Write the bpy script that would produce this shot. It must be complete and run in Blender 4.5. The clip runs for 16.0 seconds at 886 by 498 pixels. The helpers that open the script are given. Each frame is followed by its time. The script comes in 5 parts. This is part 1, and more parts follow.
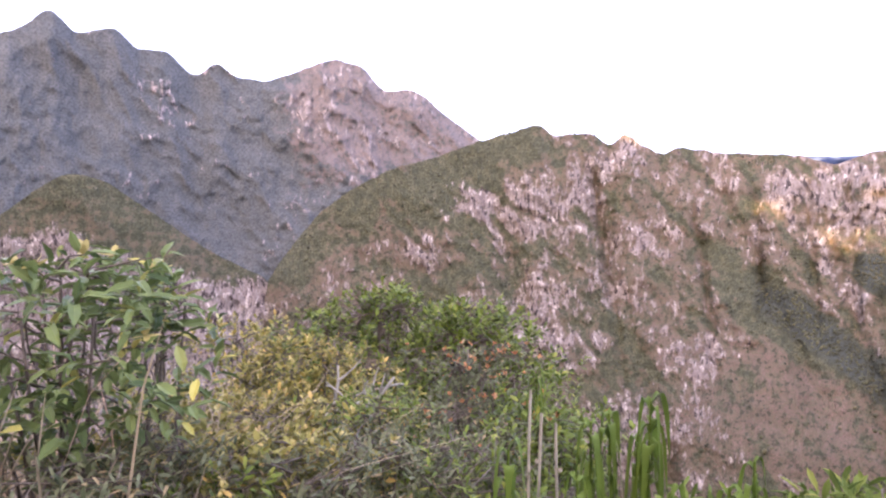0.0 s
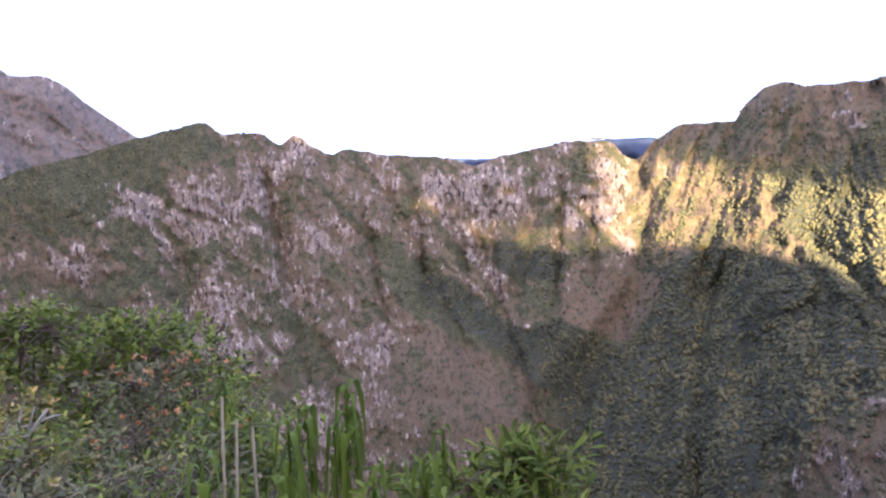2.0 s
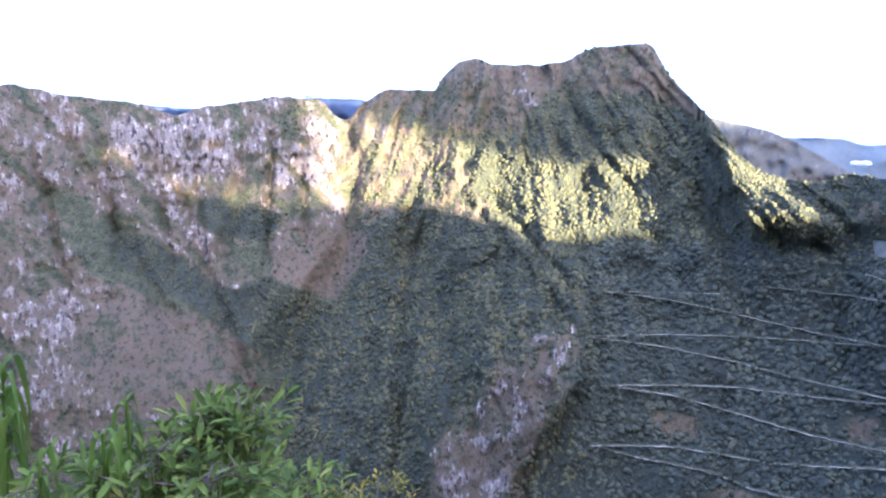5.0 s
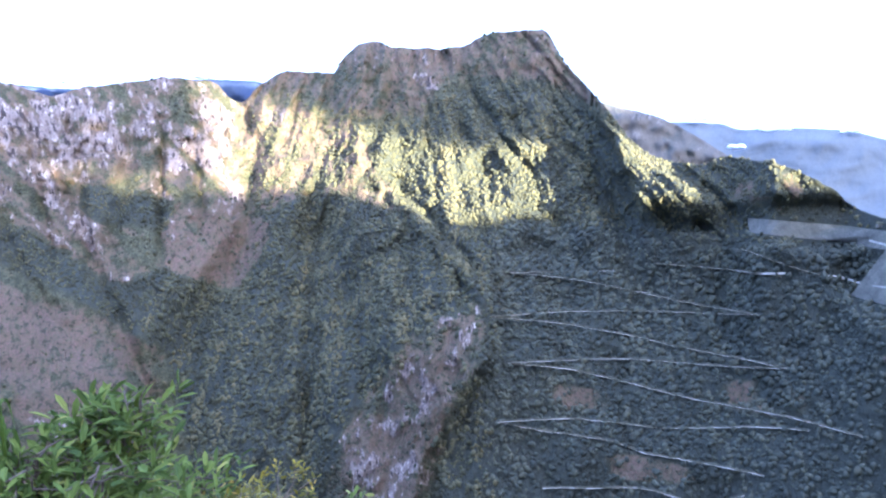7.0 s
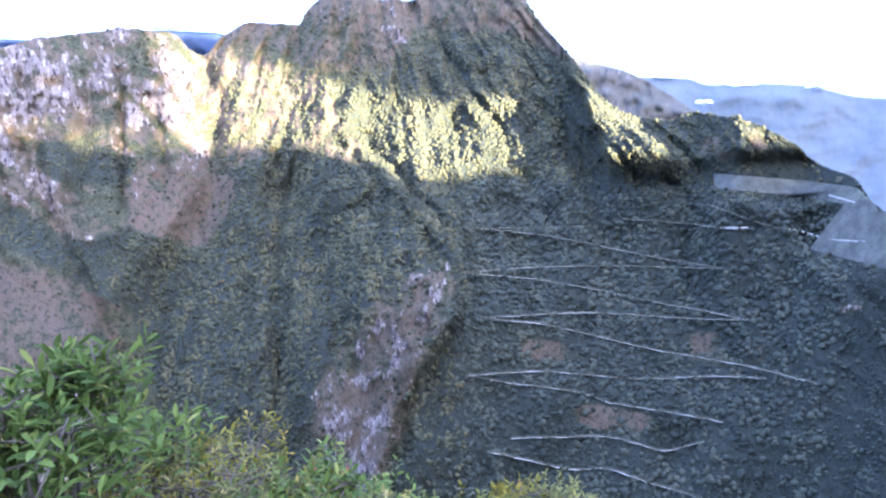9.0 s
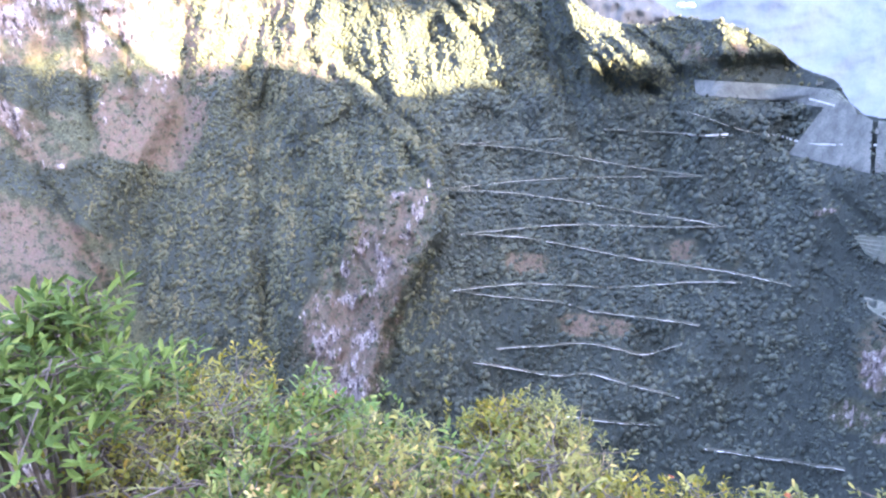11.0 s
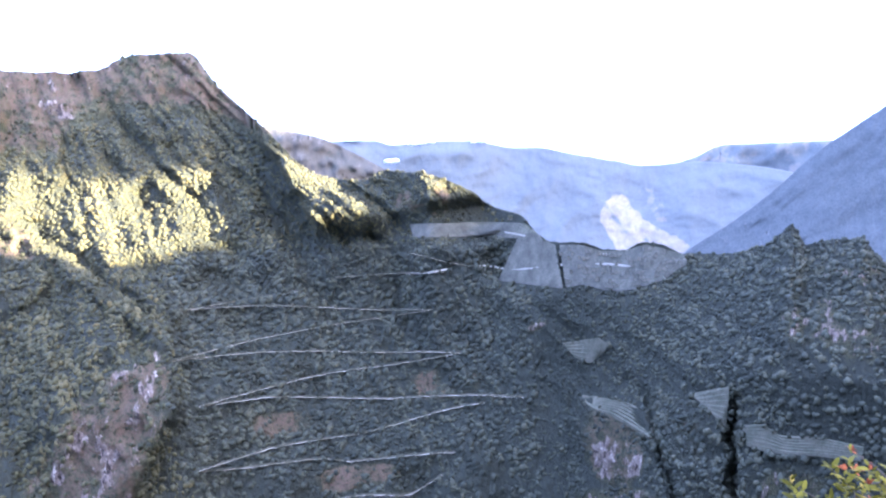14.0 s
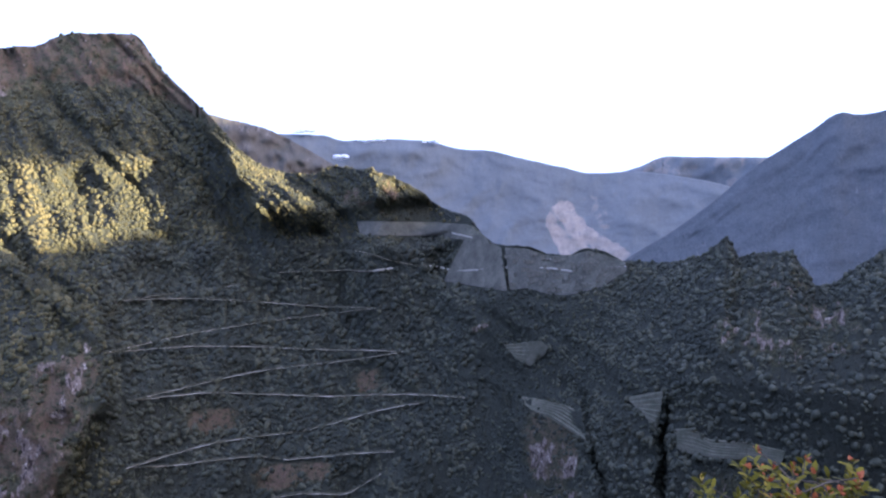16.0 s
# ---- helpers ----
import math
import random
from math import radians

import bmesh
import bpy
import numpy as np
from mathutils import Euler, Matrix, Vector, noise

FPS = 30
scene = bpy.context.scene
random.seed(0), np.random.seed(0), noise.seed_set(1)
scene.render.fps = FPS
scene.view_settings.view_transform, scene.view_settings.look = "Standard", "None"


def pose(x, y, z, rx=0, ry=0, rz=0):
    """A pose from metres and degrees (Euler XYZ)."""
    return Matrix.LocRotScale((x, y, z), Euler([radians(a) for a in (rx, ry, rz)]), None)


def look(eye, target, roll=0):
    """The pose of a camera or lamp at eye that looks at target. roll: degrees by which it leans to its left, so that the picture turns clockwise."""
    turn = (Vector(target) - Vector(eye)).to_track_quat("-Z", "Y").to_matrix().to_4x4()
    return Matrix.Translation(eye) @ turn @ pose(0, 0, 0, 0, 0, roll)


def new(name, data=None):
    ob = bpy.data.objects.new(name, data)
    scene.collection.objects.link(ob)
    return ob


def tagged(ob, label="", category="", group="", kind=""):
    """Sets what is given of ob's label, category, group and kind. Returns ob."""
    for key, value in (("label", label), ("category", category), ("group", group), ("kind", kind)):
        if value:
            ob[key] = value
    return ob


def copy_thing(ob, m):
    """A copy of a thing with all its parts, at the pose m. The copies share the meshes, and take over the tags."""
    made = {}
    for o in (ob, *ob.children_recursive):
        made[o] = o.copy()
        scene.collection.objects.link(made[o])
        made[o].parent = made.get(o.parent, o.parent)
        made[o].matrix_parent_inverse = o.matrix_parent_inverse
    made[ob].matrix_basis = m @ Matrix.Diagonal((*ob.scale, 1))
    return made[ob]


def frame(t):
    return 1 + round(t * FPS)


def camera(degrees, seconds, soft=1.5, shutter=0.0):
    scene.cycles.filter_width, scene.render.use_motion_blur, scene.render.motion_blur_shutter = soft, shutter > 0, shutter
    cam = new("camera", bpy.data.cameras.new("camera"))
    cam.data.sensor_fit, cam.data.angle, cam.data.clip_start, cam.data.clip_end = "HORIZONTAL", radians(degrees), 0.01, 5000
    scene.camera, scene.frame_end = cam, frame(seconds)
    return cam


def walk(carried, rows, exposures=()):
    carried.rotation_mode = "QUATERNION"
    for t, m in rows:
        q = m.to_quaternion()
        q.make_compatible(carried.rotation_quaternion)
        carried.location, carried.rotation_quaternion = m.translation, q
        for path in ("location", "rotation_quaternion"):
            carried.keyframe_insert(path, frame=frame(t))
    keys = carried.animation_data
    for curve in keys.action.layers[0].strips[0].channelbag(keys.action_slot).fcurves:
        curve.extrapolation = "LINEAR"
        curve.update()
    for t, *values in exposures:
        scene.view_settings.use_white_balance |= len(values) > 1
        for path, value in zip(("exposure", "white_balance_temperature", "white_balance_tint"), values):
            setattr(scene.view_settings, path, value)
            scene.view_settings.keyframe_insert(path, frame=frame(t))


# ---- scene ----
cam = camera(68.01, 16.0, soft=2.3)
PATH = [
    (0.0, pose(0.000, 0.000, 0.000, 87.00, 0.04, 0.19)),
    (0.5, pose(0.006, 0.024, -0.009, 86.45, 0.83, -4.80)),
    (1.0, pose(-0.012, 0.072, -0.022, 86.92, 1.85, -13.41)),
    (1.5, pose(-0.041, 0.088, -0.031, 86.93, 1.85, -21.77)),
    (2.0, pose(-0.029, 0.092, -0.037, 86.59, 1.68, -27.66)),
    (2.5, pose(-0.013, 0.096, -0.042, 85.92, 0.52, -32.49)),
    (3.0, pose(0.000, 0.098, -0.049, 84.74, 0.51, -38.19)),
    (3.5, pose(0.004, 0.092, -0.052, 83.94, 0.15, -42.97)),
    (4.0, pose(0.004, 0.080, -0.049, 83.43, -0.66, -46.72)),
    (6.5, pose(-0.010, -0.019, -0.021, 81.78, 0.03, -58.71)),
    (7.0, pose(-0.014, -0.031, -0.018, 81.45, -0.44, -60.79)),
    (7.5, pose(-0.014, -0.042, -0.018, 81.01, 0.12, -62.84)),
    (8.0, pose(-0.014, -0.048, -0.020, 80.65, 0.14, -64.34)),
    (8.5, pose(-0.025, -0.052, -0.024, 80.09, -0.57, -64.16)),
    (9.0, pose(-0.030, -0.056, -0.035, 77.69, -0.52, -63.43)),
    (11.5, pose(0.025, -0.053, 0.001, 67.21, 1.30, -68.90)),
    (12.0, pose(0.048, -0.070, -0.009, 65.94, 0.27, -75.51)),
    (12.5, pose(0.091, -0.078, -0.018, 66.55, -0.24, -78.31)),
    (13.0, pose(0.175, -0.129, -0.009, 75.36, -0.39, -80.26)),
    (13.5, pose(0.205, -0.150, -0.004, 79.83, -0.04, -82.33)),
    (14.0, pose(0.212, -0.162, -0.001, 82.53, 3.71, -89.04)),
    (14.5, pose(0.203, -0.182, 0.001, 83.14, -0.56, -91.76)),
    (15.0, pose(0.170, -0.228, -0.002, 83.26, 0.11, -92.11)),
    (15.5, pose(0.155, -0.241, -0.011, 83.48, 1.59, -94.02)),
    (16.0, pose(0.175, -0.215, -0.005, 82.31, 0.96, -93.37)),
]
EXPOSURES = [(0.0, 3.85, 7080, 20), (1.5, 3.40, 6680, 16), (3.0, 2.99, 5740, 11), (3.5, 3.12, 5590, 10), (4.2, 3.60, 5340, 9), (6.5, 3.78, 4940, 8), (8.0, 4.00, 4840, 8), (9.2, 4.05, 4970, 9), (11.5, 4.80, 5290, 11),
             (12.5, 4.80, 5290, 11), (13.0, 4.85, 5290, 11), (13.4, 4.62, 5340, 12), (14.0, 4.17, 5290, 12), (15.0, 3.42, 5090, 13), (15.6, 3.02, 5240, 13), (16.0, 2.82, 5590, 14)]
walk(cam, PATH, EXPOSURES)

# ---- daylight: low western sun behind the viewpoint, bright thin cloud over the whole sky ----
SUN_AZIMUTH, SUN_HEIGHT = 205.0, 9.0
world = bpy.data.worlds.new("sky")
scene.world = world
world.use_nodes = True
wn, wl = world.node_tree.nodes, world.node_tree.links
wn.clear()
w_out, w_bg = wn.new("ShaderNodeOutputWorld"), wn.new("ShaderNodeBackground")
w_sky = wn.new("ShaderNodeTexSky")
w_sky.sky_type, w_sky.sun_disc = "NISHITA", False
w_sky.sun_elevation, w_sky.sun_rotation = radians(SUN_HEIGHT), radians(SUN_AZIMUTH)
w_sky.altitude, w_sky.dust_density = 2600, 2.0
w_co, w_no, w_ramp, w_mix = wn.new("ShaderNodeTexCoord"), wn.new("ShaderNodeTexNoise"), wn.new("ShaderNodeValToRGB"), wn.new("ShaderNodeMix")
w_map = wn.new("ShaderNodeMapping")
w_map.inputs["Scale"].default_value = (1.6, 1.6, 5.0)
w_no.inputs["Scale"].default_value, w_no.inputs["Detail"].default_value = 2.2, 5
w_ramp.color_ramp.elements[0].position, w_ramp.color_ramp.elements[0].color = 0.30, (0.80, 0.80, 0.80, 1)
w_ramp.color_ramp.elements[1].position, w_ramp.color_ramp.elements[1].color = 0.60, (0.97, 0.97, 0.97, 1)
w_mix.data_type = "RGBA"
w_mix.inputs["B"].default_value = (7.1, 8.5, 14.0, 1)
wl.new(w_co.outputs["Generated"], w_map.inputs["Vector"])
wl.new(w_map.outputs["Vector"], w_no.inputs["Vector"])
wl.new(w_no.outputs["Fac"], w_ramp.inputs["Fac"])
wl.new(w_ramp.outputs["Color"], w_mix.inputs["Factor"])
wl.new(w_sky.outputs["Color"], w_mix.inputs["A"])
# thin cloud scatters the low sun forward: a wide warm brightening of the western sky
w_dot, w_pow, w_glow, w_add = wn.new("ShaderNodeVectorMath"), wn.new("ShaderNodeMath"), wn.new("ShaderNodeMix"), wn.new("ShaderNodeMix")
w_dot.operation = "DOT_PRODUCT"
w_dot.inputs[1].default_value = (math.sin(radians(SUN_AZIMUTH)) * 0.94, math.cos(radians(SUN_AZIMUTH)) * 0.94, 0.34)
w_pow.operation, w_pow.use_clamp = "POWER", False
w_pow.inputs[1].default_value = 4.0
w_max = wn.new("ShaderNodeMath")
w_max.operation = "MAXIMUM"
w_max.inputs[1].default_value = 0.0
wl.new(w_co.outputs["Generated"], w_dot.inputs[0])
wl.new(w_dot.outputs["Value"], w_max.inputs[0])
wl.new(w_max.outputs["Value"], w_pow.inputs[0])
w_glow.data_type = w_add.data_type = "RGBA"
w_glow.inputs["A"].default_value, w_glow.inputs["B"].default_value = (0, 0, 0, 1), (24.0, 17.5, 11.0, 1)
wl.new(w_pow.outputs["Value"], w_glow.inputs["Factor"])
w_add.blend_type = "ADD"
w_add.inputs["Factor"].default_value = 1.0
wl.new(w_mix.outputs["Result"], w_add.inputs["A"])
wl.new(w_glow.outputs["Result"], w_add.inputs["B"])
wl.new(w_add.outputs["Result"], w_bg.inputs["Color"])
w_bg.inputs["Strength"].default_value = 0.0285
wl.new(w_bg.outputs["Background"], w_out.inputs["Surface"])

sun = new("sun", bpy.data.lights.new("sun", "SUN"))
sun.data.energy, sun.data.angle, sun.data.color = 4.9, radians(0.7), (1.0, 0.78, 0.48)
sun_way = Vector((math.sin(radians(SUN_AZIMUTH)) * math.cos(radians(SUN_HEIGHT)), math.cos(radians(SUN_AZIMUTH)) * math.cos(radians(SUN_HEIGHT)), math.sin(radians(SUN_HEIGHT))))
sun.matrix_world = look(sun_way * 50, (0, 0, 0))


# ---- numeric helpers ----
RNG = np.random.default_rng(11)
PERM = np.tile(RNG.permutation(256), 3)
GRAD = RNG.normal(size=(256, 3))
GRAD /= np.linalg.norm(GRAD, axis=1)[:, None]


def grad_noise(p):
    """Gradient noise, about -1 to 1, at points p (n, 3)."""
    i = np.floor(p).astype(np.int64)
    f = p - i
    u = f * f * f * (f * (f * 6 - 15) + 10)
    i &= 255
    total = np.zeros(len(p))
    for dx in (0, 1):
        for dy in (0, 1):
            for dz in (0, 1):
                g = GRAD[PERM[PERM[PERM[(i[:, 0] + dx) & 255] + ((i[:, 1] + dy) & 255)] + ((i[:, 2] + dz) & 255)]]
                w = np.abs(1 - dx - u[:, 0]) * np.abs(1 - dy - u[:, 1]) * np.abs(1 - dz - u[:, 2])
                total += w * (g * (f - (dx, dy, dz))).sum(1)
    return total * 1.6


def fbm(p, octaves=4, gain=0.5, ridged=False):
    total, amp, norm = 0.0, 1.0, 0.0
    for k in range(octaves):
        v = grad_noise(p * 2.03 ** k + 17.3 * k)
        total = total + amp * ((1 - 2 * np.abs(v)) if ridged else v)
        norm += amp
        amp *= gain
    return total / norm


def smooth(lo, hi, x):
    t = np.clip((x - lo) / (hi - lo), 0, 1)
    return t * t * (3 - 2 * t)


def spline(x, knots, values, blur=0.0):
    """Smooth interpolation through knots (monotone pieces)."""
    k, v = np.asarray(knots, float), np.asarray(values, float)
    h, s = np.diff(k), np.diff(v) / np.diff(k)
    m = np.concatenate([[s[0]], np.where(s[1:] * s[:-1] > 0, 2 * s[1:] * s[:-1] / (s[1:] + s[:-1] + 1e-12), 0), [s[-1]]])
    x = np.clip(x, k[0], k[-1])
    j = np.clip(np.searchsorted(k, x, side="right") - 1, 0, len(k) - 2)
    t = (x - k[j]) / h[j]
    return (1 + 2 * t) * (1 - t) ** 2 * v[j] + t * (1 - t) ** 2 * h[j] * m[j] + t * t * (3 - 2 * t) * v[j + 1] + t * t * (t - 1) * h[j] * m[j + 1]


def blob(a, e, a0, e0, ra, re, lean=0.0):
    """Soft oval, 1 in its middle, in degrees round and up; lean turns it."""
    c, s = math.cos(radians(lean)), math.sin(radians(lean))
    u, v = (a - a0) * c + (e - e0) * s, -(a - a0) * s + (e - e0) * c
    return smooth(1.25, 0.6, np.sqrt((u / ra) ** 2 + (v / re) ** 2))


def zone(a, e, corners, soft=0.5):
    """1 inside an outline of (bearing, rise), 0 outside, with a soft rim."""
    c = np.array(corners, float)
    inside, near = np.zeros(a.shape, bool), np.full(a.shape, 99.0)
    for (x1, y1), (x2, y2) in zip(c, np.roll(c, 1, 0)):
        t = np.clip(((a - x1) * (x2 - x1) + (e - y1) * (y2 - y1)) / ((x2 - x1) ** 2 + (y2 - y1) ** 2), 0, 1)
        near = np.minimum(near, np.hypot(a - x1 - t * (x2 - x1), e - y1 - t * (y2 - y1)))
        inside ^= ((y1 > e) != (y2 > e)) & (a < (x2 - x1) * (e - y1) / (y2 - y1 + 1e-9) + x1)
    return smooth(-soft, soft, np.where(inside, near, -near))


def grid_faces(rows, cols, wrap=False):
    r, c = np.meshgrid(np.arange(rows - 1), np.arange(cols if wrap else cols - 1), indexing="ij")
    n = (c + 1) % cols
    return np.stack([r * cols + c, r * cols + n, (r + 1) * cols + n, (r + 1) * cols + c], -1).reshape(-1, 4)


def numpy_mesh(name, verts, faces, material, attributes=None, shade_smooth=True):
    """A mesh from arrays: verts (n, 3), faces (m, 3 or 4)."""
    me = bpy.data.meshes.new(name)
    verts, faces = np.asarray(verts, np.float32), np.asarray(faces, np.int32)
    me.vertices.add(len(verts))
    me.vertices.foreach_set("co", verts.ravel())
    m, k = faces.shape
    me.loops.add(m * k)
    me.loops.foreach_set("vertex_index", faces.ravel())
    me.polygons.add(m)
    me.polygons.foreach_set("loop_start", np.arange(0, m * k, k, dtype=np.int32))
    me.polygons.foreach_set("use_smooth", np.full(m, shade_smooth))
    for key, values in (attributes or {}).items():
        me.attributes.new(key, "FLOAT", "POINT").data.foreach_set("value", np.asarray(values, np.float32))
    me.update(calc_edges=True)
    if material:
        me.materials.append(material)
    return me


def part(name, mesh, material, parent, label=""):
    """One mesh object under a thing; mesh is a bmesh or a mesh."""
    if isinstance(mesh, bmesh.types.BMesh):
        me = bpy.data.meshes.new(name)
        mesh.to_mesh(me)
        mesh.free()
        mesh = me
        if material:
            me.materials.append(material)
    ob = new(name, mesh)
    ob.parent = parent
    if label:
        ob["label"] = label
    return ob


# ---- materials ----
def shader(name, rough=0.9, spec=0.2):
    m = bpy.data.materials.new(name)
    m.use_nodes = True
    b = m.node_tree.nodes["Principled BSDF"]
    b.inputs["Roughness"].default_value = rough
    b.inputs["Specular IOR Level"].default_value = spec
    return m, m.node_tree.nodes, m.node_tree.links, b


def node_noise(n, l, vec, scale, detail=4, stretch=None, rough=0.55):
    t = n.new("ShaderNodeTexNoise")
    t.inputs["Scale"].default_value, t.inputs["Detail"].default_value, t.inputs["Roughness"].default_value = scale, detail, rough
    if stretch:
        mp = n.new("ShaderNodeMapping")
        mp.inputs["Scale"].default_value = stretch
        l.new(vec, mp.inputs["Vector"])
        vec = mp.outputs["Vector"]
    l.new(vec, t.inputs["Vector"])
    return t.outputs["Fac"]


def node_ramp(n, l, fac, stops):
    r = n.new("ShaderNodeValToRGB")
    while len(r.color_ramp.elements) < len(stops):
        r.color_ramp.elements.new(0.5)
    for e, (p, c) in zip(r.color_ramp.elements, stops):
        e.position, e.color = p, (c if isinstance(c, tuple) else (c, c, c)) + (1,)
    l.new(fac, r.inputs["Fac"])
    return r.outputs["Color"]


def node_mix(n, l, fac, a, b, blend="MIX"):
    m = n.new("ShaderNodeMix")
    m.data_type, m.blend_type = "RGBA", blend
    for key, v in (("Factor", fac), ("A", a), ("B", b)):
        if isinstance(v, (int, float)):
            m.inputs[key].default_value = v
        elif isinstance(v, tuple):
            m.inputs[key].default_value = v + (1,)
        else:
            l.new(v, m.inputs[key])
    return m.outputs["Result"]


def node_math(n, l, op, a, b, clamp=False):
    m = n.new("ShaderNodeMath")
    m.operation, m.use_clamp = op, clamp
    for i, v in enumerate((a, b)):
        if isinstance(v, (int, float)):
            m.inputs[i].default_value = v
        else:
            l.new(v, m.inputs[i])
    return m.outputs["Value"]


def node_bump(n, l, b, height, strength, distance):
    k = n.new("ShaderNodeBump")
    k.inputs["Strength"].default_value, k.inputs["Distance"].default_value = strength, distance
    l.new(height, k.inputs["Height"])
    l.new(k.outputs["Normal"], b.inputs["Normal"])


def attribute(n, name):
    t = n.new("ShaderNodeAttribute")
    t.attribute_name = name
    return t.outputs["Fac"]


def mountain_material(name, green_a, green_b, soil_a, soil_b, rock_a, rock_b, size=1.0, mottle=0.8):
    """Bare crags, dry grass and scrub, laid out by the mesh's rock and soil cover and broken up by noise."""
    m, n, l, b = shader(name, 0.95, 0.1)
    lay = n.new("ShaderNodeCombineXYZ")
    l.new(attribute(n, "around"), lay.inputs["X"])
    l.new(attribute(n, "up"), lay.inputs["Y"])
    v = lay.outputs["Vector"]
    big = node_noise(n, l, v, 0.012 / size, 5)
    mid = node_noise(n, l, v, 0.05 / size, 6, None, 0.6)
    fine = node_noise(n, l, v, 0.22 / size, 5, None, 0.65)
    facet = node_noise(n, l, v, 0.075 / size, 6, (1, 0.5, 1), 0.64)
    crack = node_noise(n, l, v, 0.10 / size, 5, (1, 0.38, 1), 0.62)
    green = node_mix(n, l, node_ramp(n, l, mid, [(0.35, 0.0), (0.65, 1.0)]), green_a, green_b)
    green = node_mix(n, l, node_ramp(n, l, fine, [(0.36, mottle), (0.58, 0.0)]), green, tuple(0.4 * c for c in green_a))
    soil = node_mix(n, l, node_ramp(n, l, mid, [(0.35, 0.0), (0.65, 1.0)]), soil_a, soil_b)
    soil = node_mix(n, l, node_ramp(n, l, fine, [(0.46, 0.0), (0.62, mottle)]), soil, green)
    scrub = node_noise(n, l, v, 0.085 / size, 5, (1, 0.8, 1), 0.68)
    soil = node_mix(n, l, node_ramp(n, l, scrub, [(0.52, 0.0), (0.60, mottle)]), soil, tuple(0.75 * c for c in green_a))
    chip = node_noise(n, l, v, 0.078 / size, 6, (1, 0.55, 1), 0.66)
    rock = node_mix(n, l, node_ramp(n, l, facet, [(0.38, 0.0), (0.66, 0.42)]), rock_a, rock_b)
    rock = node_mix(n, l, node_ramp(n, l, chip, [(0.565, 0.0), (0.60, 1.0)]), rock, rock_b)
    # Dark streaks put the shade of crevices into the rock colour.
    rock = node_mix(n, l, node_ramp(n, l, fine, [(0.36, 0.7), (0.47, 0.0)]), rock, tuple(0.35 * c for c in rock_a))
    rock = node_mix(n, l, node_ramp(n, l, crack, [(0.41, 0.95), (0.46, 0.0)]), rock, tuple(0.24 * c for c in rock_a))
    def cover(attr, noise_fac, width):
        k = node_math(n, l, "ADD", attribute(n, attr), node_math(n, l, "MULTIPLY", node_math(n, l, "SUBTRACT", noise_fac, 0.5), 1.45))
        return node_ramp(n, l, k, [(0.5 - width, 0.0), (0.5 + width, 1.0)])
    col = node_mix(n, l, cover("soil", mid, 0.14), green, soil)
    col = node_mix(n, l, cover("rock", facet, 0.09), col, rock)
    # Shade between the forest crowns, painted as a darker ground colour.
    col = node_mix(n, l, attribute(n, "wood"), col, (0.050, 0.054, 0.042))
    col = node_mix(n, l, node_ramp(n, l, big, [(0.3, 0.35), (0.6, 0.0)]), col, node_mix(n, l, 0.5, col, (0.02, 0.025, 0.02)))
    l.new(col, b.inputs["Base Color"])
    node_bump(n, l, b, node_math(n, l, "ADD", node_math(n, l, "ADD", facet, crack), node_math(n, l, "MULTIPLY", fine, 0.5)), 0.25 + 0.75 * mottle / 0.8, 9.0 * size)
    return m


def plain_material(name, c1, c2, scale, rough=0.85, spec=0.3, bump=0.3, distance=0.02, stretch=None):
    m, n, l, b = shader(name, rough, spec)
    v = n.new("ShaderNodeTexCoord").outputs["Object"]
    a = node_noise(n, l, v, scale, 5, stretch)
    f = node_noise(n, l, v, scale * 7, 4, stretch)
    col = node_mix(n, l, node_ramp(n, l, a, [(0.35, 0.0), (0.65, 1.0)]), c1, c2)
    col = node_mix(n, l, node_ramp(n, l, f, [(0.3, 0.5), (0.55, 0.0)]), col, tuple(0.5 * c for c in c1))
    l.new(col, b.inputs["Base Color"])
    node_bump(n, l, b, f, bump, distance)
    return m


RIDGE = mountain_material("crag_and_scrub", (0.060, 0.063, 0.035), (0.125, 0.115, 0.064), (0.172, 0.110, 0.084), (0.130, 0.098, 0.064), (0.168, 0.125, 0.107), (0.48, 0.405, 0.34))
# Greyed and blued to carry the haze over the far range.
FAR_RIDGE = mountain_material("haze_greyed_crag", (0.072, 0.078, 0.078), (0.102, 0.104, 0.100), (0.18, 0.135, 0.115), (0.13, 0.105, 0.10), (0.15, 0.125, 0.12), (0.44, 0.37, 0.34), 1.1, 0.7)
# Valley wall: its blue haze is put into the base colours.
VALLEY = mountain_material("haze_blued_valley", (0.086, 0.095, 0.102), (0.105, 0.113, 0.120), (0.112, 0.115, 0.118), (0.100, 0.107, 0.112), (0.14, 0.14, 0.145), (0.20, 0.20, 0.205), 1.1, 0.3)
# Far slopes with the pale blue-grey of haze mixed into their colours.
HAZY = mountain_material("haze_paled_slope", (0.126, 0.139, 0.150), (0.140, 0.153, 0.163), (0.330, 0.290, 0.255), (0.20, 0.182, 0.168), (0.17, 0.165, 0.16), (0.20, 0.19, 0.185), 1.3, 0.12)
DRY = mountain_material("distant_brown_slope", (0.075, 0.077, 0.07), (0.098, 0.096, 0.084), (0.125, 0.108, 0.09), (0.10, 0.092, 0.08), (0.14, 0.125, 0.11), (0.19, 0.17, 0.15), 1.2, 0.2)
# Blue haze and shade of distance painted into the base colours.
BLUE = mountain_material("haze_blued_forest", (0.030, 0.042, 0.080), (0.036, 0.050, 0.092), (0.036, 0.050, 0.092), (0.034, 0.046, 0.088), (0.030, 0.040, 0.07), (0.036, 0.046, 0.076), 1.3, 0.1)


